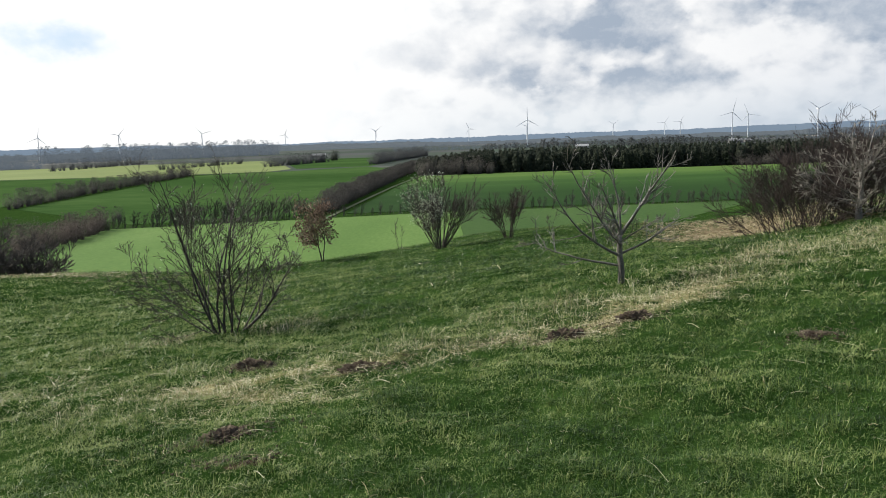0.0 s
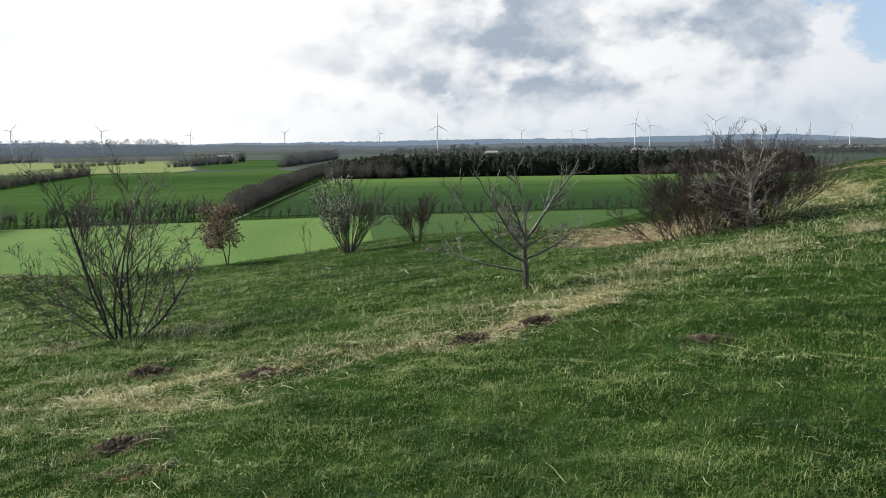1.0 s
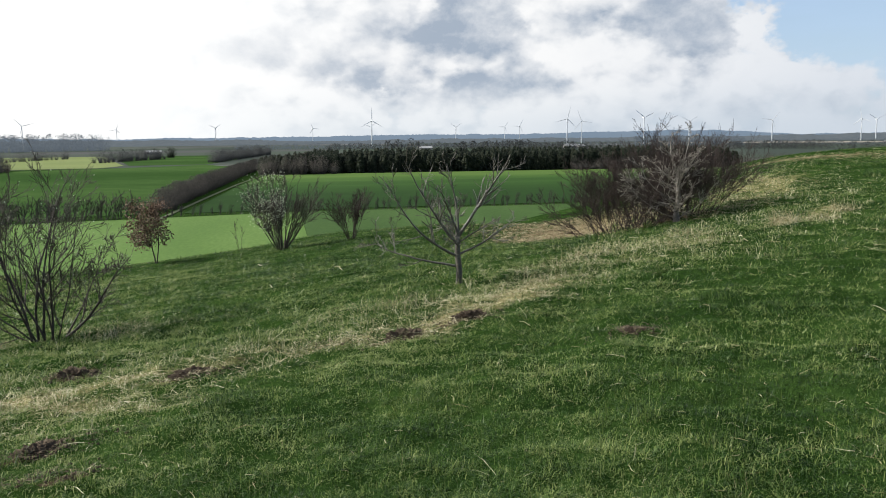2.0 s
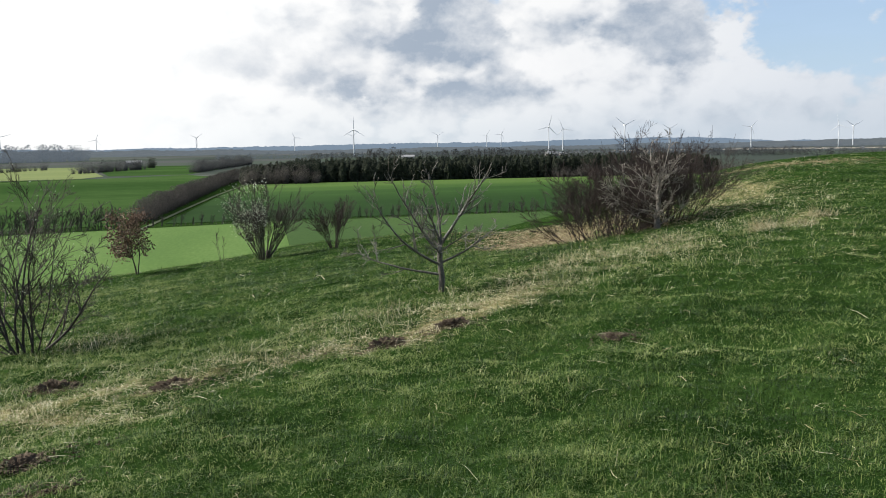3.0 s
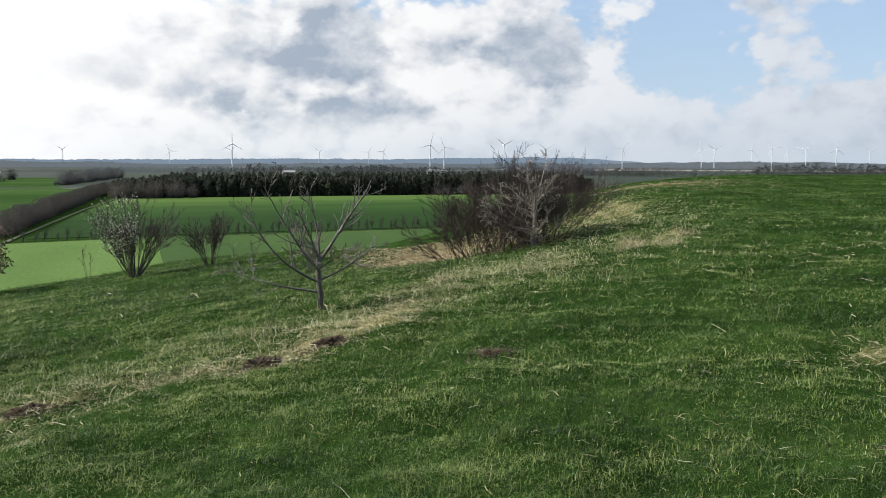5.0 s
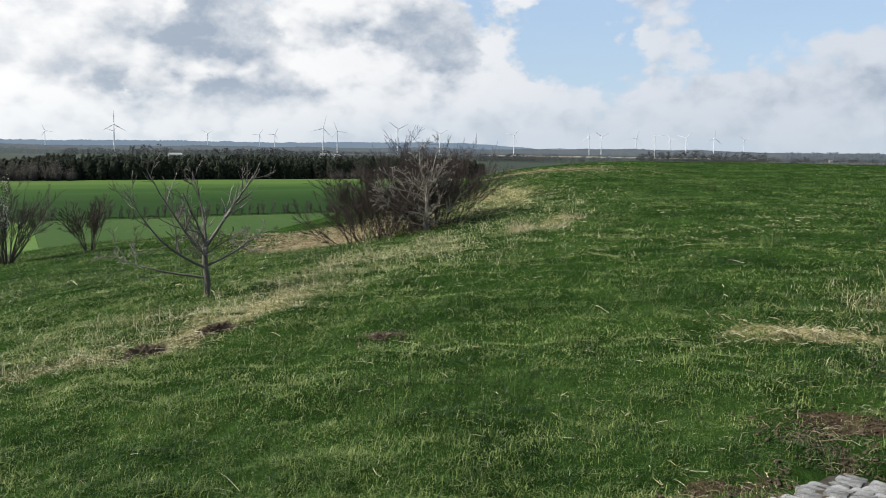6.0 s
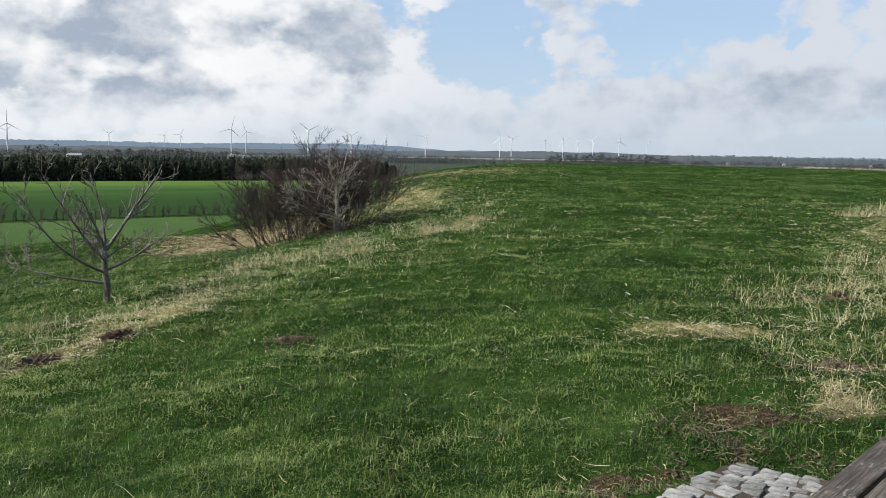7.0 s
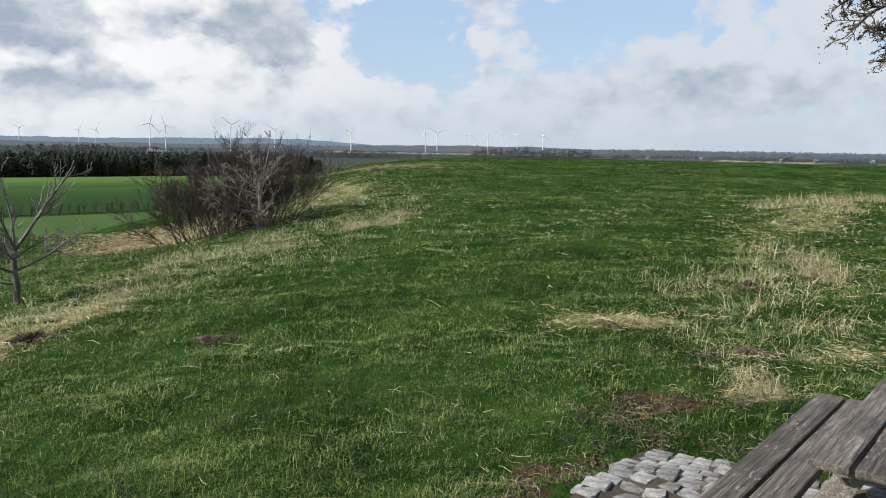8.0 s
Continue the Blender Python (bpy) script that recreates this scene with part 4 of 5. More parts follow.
thorn_tree(9.0, 17.6)
spec = dict(segs=7, wander=0.08, lift=0.03, kids=(7, 8), angle=28, shrink=0.58, min=0.0036)
shrub("thicket", 8.85, 19.0, 13, 64, 1.7, 0.010, 32, spec, 2, M_BARK_RED, "dense reddish-brown leafless thicket on the slope", spread=1.0)
shrub("thicket", 8.0, 18.6, 18, 40, 1.35, 0.010, 40, spec, 2, M_BARK_RED, "low reddish-brown leafless thicket spreading down the slope", spread=0.9)
shrub("thicket", 9.75, 18.9, 14, 56, 1.75, 0.011, 30, spec, 2, M_BARK_RED, "tall reddish-brown leafless thicket behind a thorn tree", spread=0.9)
shrub("thicket", 9.5, 18.8, 19, 12, 2.45, 0.011, 14, dict(segs=8, wander=0.06, lift=0.03, kids=(5, 7), angle=24, shrink=0.45, min=0.0036), 2, M_BARK_RED, "slender upright bare shoots behind a thorn tree", spread=0.8)

# hawthorn beyond the table, with lichen and buds


def hawthorn(x, y):
    th = base("hawthorn_tree", x, y, gz(x, y) - 0.05)
    t = Branches(15)
    t.tube([(0, 0, 0), (0.05, 0.02, 0.9), (0, 0.08, 2.0), (-0.05, 0.1, 3.1)], (0.14, 0.11, 0.10, 0.085), 10)
    under(new("trunk", t.mesh("trunk", M_BARK_DARK)), th)
    spec = dict(segs=8, wander=0.13, lift=-0.005, kids=(6, 8, 8), angle=42, shrink=0.46, min=0.0048)
    tips = []
    for k in range(18):
        b = Branches(160 + k)
        a = k * 2.4
        up = b.rng.uniform(0.25, 1.0)
        b.grow((-0.03, 0.09, b.rng.uniform(2.6, 3.1)), (math.cos(a), math.sin(a), up), b.rng.uniform(1.3, 1.8), 0.045, 3, spec)
        under(new("limb", b.mesh("limb", M_BARK_DARK)), th)
        tips += b.tips
    b.tips = tips
    tagged(under(new("bud", leaf_mesh(b.rng, "bud", along(b.tips, b.rng, 9000, 0.02), 0.024, M_BUD)), th), kind="stuff")
    tagged(under(new("lichen", leaf_mesh(b.rng, "lichen", along([p for p in b.tips if math.hypot(p[0], p[1]) < 1.3], b.rng, 2500, 0.05), 0.03, M_LICHEN)), th), kind="stuff")
    tagged(th, "dense twiggy hawthorn with dark buds and lichen beside the picnic place", "tree")


hawthorn(8.5, 2.68)

# thin saplings at the hill's edge
for sx, sy, hh, sd in ((-11.2, 31.0, 1.1, 55), (-10.0, 32.6, 0.9, 56), (4.6, 34.2, 1.0, 57), (-1.9, 38.0, 1.6, 58)):
    shrub("sapling", sx, sy, sd, 3, hh, 0.012, 12, dict(segs=6, wander=0.07, lift=0.02, kids=(2, 4), angle=30, shrink=0.4, min=0.006), 2, M_BARK_DARK, "thin leafless sapling at the hill's edge", "sapling", spread=0.05)

# dark thicket on the slope at the hill's western foot
for sx, sy, hh, sd in ((-22.5, 43.0, 2.5, 51), (-20.9, 42.5, 1.9, 52), (-24.5, 43.0, 2.8, 53), (-26.6, 43.0, 2.8, 54)):
    shrub("dark_bush", sx, sy, sd, 24, hh * 1.3, 0.03, 32, dict(segs=5, wander=0.08, lift=0.02, kids=(6, 8), angle=32, shrink=0.5, min=0.014), 2, M_BARK_DARK, "dense dark leafless bush below the hill's edge", spread=0.6)


def row_tree(seed, h):
    """A small bare tree of a field row, bent by the west wind."""
    spec = dict(segs=4, wander=0.07, lift=0.03, kids=(5, 9), angle=27, shrink=0.45, min=0.019)
    spec["from"] = 0.1
    th = base("row_tree", 0, 0, -200)
    for k in range(3):
        b = Branches(seed * 10 + k)
        b.grow((k * 0.3 - 0.3, 0, 0), (0.18 + 0.1 * b.rng.normal(), 0.1 * b.rng.normal(), 1), h * b.rng.uniform(0.8, 1.05), 0.09, 2, spec)
        under(new("stem", b.mesh("stem", M_BARE)), th)
    return tagged(th, "small bare wind-bent tree in a field row", "tree", group="trees of the field row")


rng = np.random.default_rng(4)
kinds = [row_tree(60 + k, h) for k, h in enumerate((4.6, 5.2, 4.0, 5.6))]
spots = []
for k in range(34):
    spots.append((-104 + k * 1.75, 263 + k * 0.55, 1.45 if k > 6 else 1.1))
for k in range(14):
    spots.append((-36 + k * 3.1 + (7 if k > 7 else 0), 283 + k * 0.35, 0.75))
for k in range(34):
    spots.append((26 + k * 2.9, 288 + k * 0.1, 0.95))
for k, (x, y, s) in enumerate(spots):
    x, y = x + rng.normal() * 0.5, y + rng.normal() * 0.5
    m = pose(x, y, PLAIN, 0, 0, rng.uniform(-40, 40)) @ Matrix.Scale(s * rng.uniform(0.8, 1.15), 4)
    if k < 4:
        kinds[k].matrix_world = m
    else:
        c = copy_thing(kinds[k % 4], pose(0, 0, 0))
        c.matrix_world = m
bare_band("hedge_bottom", ((-104, 264), (-52, 274), (-38, 280)), 1.6, 1.5, 1.5, M_BARE, "low undergrowth along the field row", 71)
bare_band("hedge_bottom", ((-34, 285), (14, 288), (125, 294)), 1.0, 1.0, 1.3, M_BARE, "low undergrowth along the field row", 72)

# ---------------------------------------------------------------- wind turbines and farms


def turbine_mesh():
    th = base("wind_turbine", 0, 0, -300)
    b = Branches(1)
    b.tube([(0, 0, 0), (0, 0, 35), (0, 0, 70)], (1.7, 1.35, 1.0), 14)
    under(new("tower", b.mesh("tower", M_WHITE)), th)
    part("nacelle", box(3.4, 9, 3.6, (0, 1.5, 71.6), 0.7), M_WHITE, th)
    h = Branches(2)
    h.tube([(0, -2.6, 71.6), (0, -4.2, 71.6), (0, -5.4, 71.6)], (1.7, 1.5, 0.2), 12)
    hub = under(new("hub", h.mesh("hub", M_WHITE)), th)
    for k in range(3):
        bl = Branches(3)
        bl.tube([(0, 0, 0.8), (0, 0, 6), (0, 0, 20), (0, 0, 37)], (0.7, 1.1, 0.7, 0.12), 6)
        ob = under(new("blade", bl.mesh("blade", M_WHITE)), th)
        ob.matrix_world = pose(0, -4.0, 71.6) @ pose(0, 0, 0, 0, 120 * k, 0) @ Matrix.Diagonal((1.0, 0.45, 1, 1))
    return tagged(th, "white three-bladed wind turbine far across the plain", "wind turbine", group="wind turbines on the horizon")


TURBINES = ((-25.5, 0.90, 10), (-20.85, 0.95, 40), (-15.7, 0.90, 75), (-10.3, 0.66, 20), (-4.2, 0.71, 55), (2.2, 0.65, 95), (6.2, 1.14, 0), (6.15, 0.72, 50), (11.94, 0.65, 60),
            (16.3, 0.67, 30), (19.54, 1.13, 15), (20.5, 0.97, 100), (24.6, 1.15, 65), (27.5, 0.85, 60), (32.6, 0.86, 40), (37.7, 0.86, 110), (38.5, 0.81, 62), (40.8, 0.77, 20),
            (42.0, 0.91, 85), (44.0, 0.80, 45), (45.75, 0.79, 5), (47.6, 0.69, 70), (15.3, 0.50, 33), (43.0, 0.70, 90))
first = None
for k, (a, e, spin) in enumerate(TURBINES):
    d = min(4300, (72 + PLAIN - EYE) / math.tan(radians(e)))
    x, y = d * math.sin(radians(a)), d * math.cos(radians(a))
    m = pose(x, y, PLAIN, 0, 0, -a + (k * 37 % 50) - 15)
    if first is None:
        first = turbine_mesh()
        first.matrix_world = m
        c = first
    else:
        c = copy_thing(first, pose(0, 0, 0))
        c.matrix_world = m
    for j, o in enumerate([q for q in c.children if q.name.startswith("blade")]):
        o.matrix_basis = pose(0, -4.0, 71.6) @ pose(0, 0, 0, 0, 120 * j + spin, 0) @ Matrix.Diagonal((1.0, 0.45, 1, 1))


def farm(x, y, w, d, h, turn, label):
    th = base("farmhouse", x, y, PLAIN, turn)
    part("wall", box(w, d, h, (0, 0, h / 2)), M_WALL, th)
    bm = bmesh.new()
    k, o = h * 0.8, 0.6
    vs = [bm.verts.new(c) for c in ((-w / 2 - o, -d / 2 - o, h), (w / 2 + o, -d / 2 - o, h), (w / 2 + o, d / 2 + o, h), (-w / 2 - o, d / 2 + o, h), (-w / 2 - o, 0, h + k), (w / 2 + o, 0, h + k))]
    for f in ((0, 1, 5, 4), (2, 3, 4, 5), (0, 4, 3), (1, 2, 5), (0, 3, 2, 1)):
        bm.faces.new([vs[i] for i in f])
    part("roof", bm, M_ROOF, th, "pale roof")
    for i in range(3):
        part("window", box(w * 0.09, 0.2, h * 0.3, (-w * 0.3 + i * w * 0.3, -d / 2 - 0.06, h * 0.5)), M_DARKWIN, th)
    tagged(th, label, "house")


farm(277, 1590, 24, 16, 4, -8, "low pale-roofed farm building beyond the plantation")
farm(560, 1560, 24, 12, 5, 10, "small pale farmhouse across the plain")
farm(1750, 1330, 17, 9, 4, 30, "white farmhouse far across the plain")
farm(2050, 900, 18, 9, 4, 40, "white farmhouse far across the plain")
farm(1900, 1050, 15, 8, 4, 20, "pale farmhouse far across the plain")
for fx, fy, ft in ((1660, 1500, 15), (1850, 1240, 40), (1990, 1010, 10), (2080, 760, 55), (2120, 700, 20), (1420, 1750, 35), (620, 1660, 5), (820, 1640, 60)):
    farm(fx, fy, 14, 8, 3.6, ft, "small pale farmhouse far across the plain")
farm(-215, 1500, 26, 12, 4, 5, "low pale farm building among bare trees")

# ---------------------------------------------------------------- molehills and tufts


def molehill(x, y, r, h, seed):
    rng = np.random.default_rng(seed)
    bm = bmesh.new()
    bmesh.ops.create_icosphere(bm, subdivisions=5, radius=1.0)
    for v in bm.verts:
        n = noise.noise(v.co * 2.3 + Vector((seed, 0, 0))) * 0.45 + noise.noise(v.co * 8 + Vector((seed, 3, 0))) * 0.35 + noise.noise(v.co * 19 + Vector((seed, 5, 0))) * 0.18
        v.co = Vector((v.co.x * r * (1.2 + n), v.co.y * r * (0.9 + n), max(-0.4, v.co.z) * h * (0.75 + 1.8 * n)))
    ob = part("molehill", bm, M_SOIL)
    ob.matrix_world = pose(x, y, gz(x, y), 0, 0, rng.uniform(-30, 30))
    tagged(ob, "low molehill of loose dark crumbly soil in the turf", "molehill", group="molehills in the turf")


# The last mound is added to cast shade where the turf has a hole.
for k, (x, y, r, h) in enumerate(((1.32, 8.57, 0.19, 0.10), (2.11, 8.87, 0.16, 0.07), (3.26, 7.08, 0.11, 0.03), (-2.29, 9.67, 0.18, 0.08), (-0.87, 8.5, 0.18, 0.06), (6.39, 3.46, 0.17, 0.035), (8.67, 4.85, 0.10, 0.08), (-1.75, 6.32, 0.15, 0.05))):
    molehill(x, y, r, h, 80 + k)


def blades(rng, x, y, z, length, width, bend, lie=0.0):
    """Bent tapering grass blades, three triangles each, for arrays of feet."""
    n = len(x)
    a = rng.uniform(0, 6.283, n)
    t = np.abs(rng.normal(bend, bend * 0.6, n))
    lean = np.minimum(t * 0.7, 1.25)
    up = np.stack([np.cos(a) * np.sin(lean), np.sin(a) * np.sin(lean), np.cos(lean)], 1)
    t2 = np.minimum(t * 1.7 + lie, 1.9)
    up2 = np.stack([np.cos(a) * np.sin(t2), np.sin(a) * np.sin(t2), np.cos(t2)], 1)
    f = a + rng.normal(1.57, 0.5, n)
    side = np.stack([np.cos(f), np.sin(f), np.zeros(n)], 1) * (width * 0.5)[:, None]
    p = np.stack([x, y, z - 0.005], 1)
    mid = p + up * (length * 0.5)[:, None]
    tip = mid + up2 * (length * 0.5)[:, None]
    tip[:, 2] = np.maximum(tip[:, 2], z + 0.006)
    v = np.stack([p - side, p + side, mid + side * 0.8, mid - side * 0.8, tip], 1).reshape(-1, 3)
    fc = (np.arange(n)[:, None, None] * 5 + np.array([[0, 1, 2], [0, 2, 3], [3, 2, 4]])[None]).reshape(-1, 3)
    return v, fc


def on_pad(x, y):
    u, v = 0.974 * x + 0.225 * y, -0.225 * x + 0.974 * y
    ragged = 0.06 * np.sin(9 * u) + 0.05 * np.sin(13 * v + 1)
    return (u > 1.9) & (u < 4.66 + ragged) & (v > -1.6) & (v < 1.82 + ragged)


def scatter(rng, n, r0, r1, a0, a1):
    r = np.exp(rng.uniform(math.log(r0), math.log(r1), n))
    a = np.radians(rng.uniform(a0, a1, n))
    return r * np.sin(a), r * np.cos(a), r


def spears(rng, x, y, z, length, width, bend):
    """Plain leaning blades, one triangle each, for turf farther off."""
    n = len(x)
    a, f = rng.uniform(0, 6.283, n), rng.uniform(0, 6.283, n)
    t = np.clip(np.abs(rng.normal(bend, 0.35, n)), 0, 1.5)
    tip = np.stack([x + np.cos(a) * np.sin(t) * length, y + np.sin(a) * np.sin(t) * length, z + np.cos(t) * length + 0.004], 1)
    side = np.stack([np.cos(f), np.sin(f), np.zeros(n)], 1) * (width * 0.5)[:, None]
    p = np.stack([x, y, z - 0.004], 1)
    v = np.stack([p - side, p + side, tip], 1).reshape(-1, 3)
    return v, np.arange(3 * n).reshape(-1, 3)


def strands(rng, x, y, z, length, width):
    """Dead blades lying nearly flat over one another."""
    n = len(x)
    a = rng.uniform(0, 6.283, n)
    t = rng.uniform(0.0, 0.45, n) ** 1.4
    way = np.stack([np.cos(a) * np.cos(t), np.sin(a) * np.cos(t), np.sin(t)], 1)
    across = np.stack([-np.sin(a), np.cos(a), rng.normal(size=n) * 0.4], 1)
    side = across * (width * 0.5)[:, None]
    p = np.stack([x, y, z + rng.uniform(0.0, 0.03, n)], 1)
    mid = p + way * (length * 0.5)[:, None] + across * (length * rng.normal(size=n) * 0.08)[:, None] + np.array([0, 0, 0.004])
    tip = p + way * length[:, None] * np.array([1, 1, 0.5])
    v = np.stack([p - side, p + side, mid + side, mid - side, tip], 1).reshape(-1, 3)
    fc = (np.arange(n)[:, None, None] * 5 + np.array([[0, 1, 2], [0, 2, 3], [3, 2, 4]])[None]).reshape(-1, 3)
    return v, fc


def arcs(rng, x, y, z, length, width, rise, droop, heading=None):
    """Long blades that rise and bow over in four steps; heading: the way most of them fall."""
    n = len(x)
    a = rng.uniform(0, 6.283, n) if heading is None else rng.normal(heading, 1.7, n)
    t = np.abs(rng.normal(rise, 0.42, n))
    bow = np.abs(rng.normal(droop, droop * 0.4, n)) / 4
    f = a + rng.normal(1.57, 0.4, n)
    side = np.stack([np.cos(f), np.sin(f), np.zeros(n)], 1) * (width * 0.5)[:, None]
    q, out = np.stack([x, y, z - 0.005], 1), []
    for k, taper in enumerate((1.0, 0.95, 0.8, 0.55)):
        out += [q - side * taper, q + side * taper]
        up = np.stack([np.cos(a) * np.sin(t), np.sin(a) * np.sin(t), np.cos(t)], 1)
        q = q + up * (length * 0.25)[:, None]
        q[:, 2] = np.maximum(q[:, 2], z + 0.005)
        t = np.minimum(t + bow * (1 + 0.3 * k), 1.9)
    out.append(q)
    v = np.stack(out, 1).reshape(-1, 3)
    tri = np.array([[0, 1, 3], [0, 3, 2], [2, 3, 5], [2, 5, 4], [4, 5, 7], [4, 7, 6], [6, 7, 8]])
    return v, (np.arange(n)[:, None, None] * 9 + tri[None]).reshape(-1, 3)


def tone_of(x, y):
    """Olive, fresh and dark patches of the sward, a hand to a pace wide."""
    a = np.sin(6.1 * x + 2.0 * np.sin(4.3 * y)) * np.sin(5.3 * y + 2.1 * np.sin(4.9 * x))
    b = np.sin(1.9 * x + 1.6 * np.sin(1.2 * y)) * np.sin(1.6 * y + 1.8 * np.sin(1.4 * x) + 0.7)
    c = np.sin(15.0 * x + 3.0 * np.sin(11 * y)) * np.sin(13.0 * y + 2.0 * np.sin(9 * x))
    worn = 0.30 * np.clip((-x - 0.5) / 5, 0, 1) * np.clip((34 - y) / 8, 0, 1)
    near = np.clip((24 - np.hypot(x, y)) / 14, 0.3, 1)
    return (0.11 * a + 0.12 * c) * near + 0.12 * b + worn + hump(x, y, -0.3, 6.8, 4.5, 2.6, 0.17) + hump(x, y, 2.0, 11.5, 6.0, 3.2, 0.16, 0.5) + hump(x, y, 5.0, 11.2, 3.0, 2.0, 0.10, 0.7)


def make_turf():
    rng = np.random.default_rng(2)
    # even growth, and clumps that stand a little higher
    x, y, r = scatter(rng, 420000, 2.9, 55, -34, 72)
    x2, y2, r2 = scatter(rng, 30000, 2.2, 34, -180, 180)
    cx, cy, cr = scatter(rng, 27000, 2.9, 50, -34, 72)
    cl = np.repeat(rng.uniform(0.6, 1.9, len(cx)), 16)
    lift = np.repeat(rng.normal(size=len(cx)) * 0.07, 16)
    sp = np.repeat(0.022 + 0.0035 * cr, 16)
    cx, cy = np.repeat(cx, 16) + rng.normal(size=len(sp)) * sp, np.repeat(cy, 16) + rng.normal(size=len(sp)) * sp
    lift = np.concatenate([np.full(len(x) + len(x2), -0.04), lift])
    tall = np.concatenate([np.full(len(x) + len(x2), 0.7), cl])
    x, y = np.concatenate([x, x2, cx]), np.concatenate([y, y2, cy])
    r = np.hypot(x, y)
    keep = ~on_pad(x, y) & (rng.uniform(0, 1, len(x)) > patches(x, y, SOIL) * 0.92) & (r > 0.5)
    x, y, r, tall, lift = x[keep], y[keep], r[keep], tall[keep], lift[keep]
    patchy = 0.5 + 0.5 * np.sin(5.1 * x + 2.2 * np.sin(3.7 * y)) * np.sin(4.6 * y + 1.9 * np.sin(4.1 * x))
    d = patches(x, y, DRY) * (0.22 + 0.62 * patchy) + 0.12 * patches(x, y, SOIL) + 0.005 + 0.004 * np.sin(1.3 * x + 2 * np.sin(0.7 * y)) * np.sin(1.1 * y)
    isdry = rng.uniform(0, 1, len(x)) < d
    rough = np.clip((r - 7) / 5, 0, 1) * np.clip(-(0.8 * (x - 1.6) - 0.6 * (y - 10.6) - 4) / 5, 0, 1)
    wave = 0.75 + 0.5 * (0.5 + 0.5 * np.sin(3.1 * x + 1.7 * np.sin(2.3 * y)) * np.sin(2.7 * y + 1.4 * np.sin(1.9 * x)))
    length = (0.040 + 0.026 * rough) * wave * tall * rng.uniform(0.6, 1.5, len(x)) * np.clip(0.85 + r * 0.012, 1, 1.5)
    width = np.clip(0.00080 * r, 0.0032, 0.018) * rng.uniform(0.7, 1.3, len(x))
    z = ground_z(x, y)
    g, h = ~isdry & (r < 7.5), ~isdry & (r >= 7.5)
    tone = tone_of(x, y) + lift
    lush = [blades(rng, x[g], y[g], z[g], length[g], width[g], 1.35), spears(rng, x[h], y[h], z[h], length[h] * 0.95, width[h] * 1.2, 1.15)]
    v, f = join(lush)
    me = mesh_from("lawn_grass", v, f, M_BLADE)
    me.attributes.new("tone", "FLOAT", "POINT").data.foreach_set("value", np.concatenate([np.repeat(tone[g], 5), np.repeat(tone[h], 3)]).astype(np.float32))
    tagged(new("lawn_grass", me), "short uneven green turf covering the hilltop", "grass", kind="stuff")
    v, f = strands(rng, x[isdry], y[isdry], z[isdry], length[isdry] * rng.uniform(0.9, 3.2, isdry.sum()), width[isdry] * 0.62)
    tagged(new("dry_grass", mesh_from("dry_grass", v, f, M_STRAW)), "withered straw-coloured grass lying in the turf", "grass", kind="stuff")


make_turf()

# long pale grass left standing along the slope's brow and the lawn's rim: x, y, half length, half width, turn, share
RANK = ((-0.5, 9.4, 4.0, 1.0, 0.08, 0.45), (3.6, 11.0, 2.0, 1.1, 0.75, 0.85), (6.0, 12.5, 2.8, 1.6, 0.75, 0.75), (9.4, 14.2, 2.6, 1.6, 0.8, 0.65), (9.2, 5.1, 2.0, 1.2, 0.3, 0.5), (-2.4, 8.4, 1.6, 0.9, 0, 0.5), (20.5, 9.9, 5.0, 1.0, 0.35, 0.45),
        (13.8, 22, 1.8, 6, -0.5, 0.9), (-4, 12.8, 2.0, 0.8, 0, 0.5), (7.4, 4.0, 1.8, 0.6, 0.35, 0.4))


def rank_grass():
    rng = np.random.default_rng(41)
    cx, cy, cr = scatter(rng, 40000, 3.2, 32, -32, 72)
    keep = (rng.uniform(0, 1, len(cx)) < patches(cx, cy, RANK)) & ~on_pad(cx, cy) & (patches(cx, cy, SOIL) < 0.5)
    cx, cy, cr = cx[keep], cy[keep], cr[keep]
    n = 11
    tall = np.repeat(rng.uniform(0.5, 1.5, len(cx)) ** 1.4, n)
    sp = np.repeat(0.03 + 0.003 * cr, n)
    x, y = np.repeat(cx, n) + rng.normal(size=len(sp)) * sp, np.repeat(cy, n) + rng.normal(size=len(sp)) * sp
    r = np.hypot(x, y)
    longer = 1 + 0.8 * patches(x, y, RANK[4:5] + RANK[6:7])
    v, f = arcs(rng, x, y, ground_z(x, y), 0.12 * longer * tall * rng.uniform(0.6, 1.4, len(x)), np.clip(0.00042 * r, 0.0024, 0.009) * rng.uniform(0.7, 1.3, len(x)), 0.55, 1.5)
    tagged(new("rank_grass", mesh_from("rank_grass", v, f, M_PALE_BLADE)), "pale rank grass standing along the slope and the lawn's rim", "grass", kind="stuff")


rank_grass()


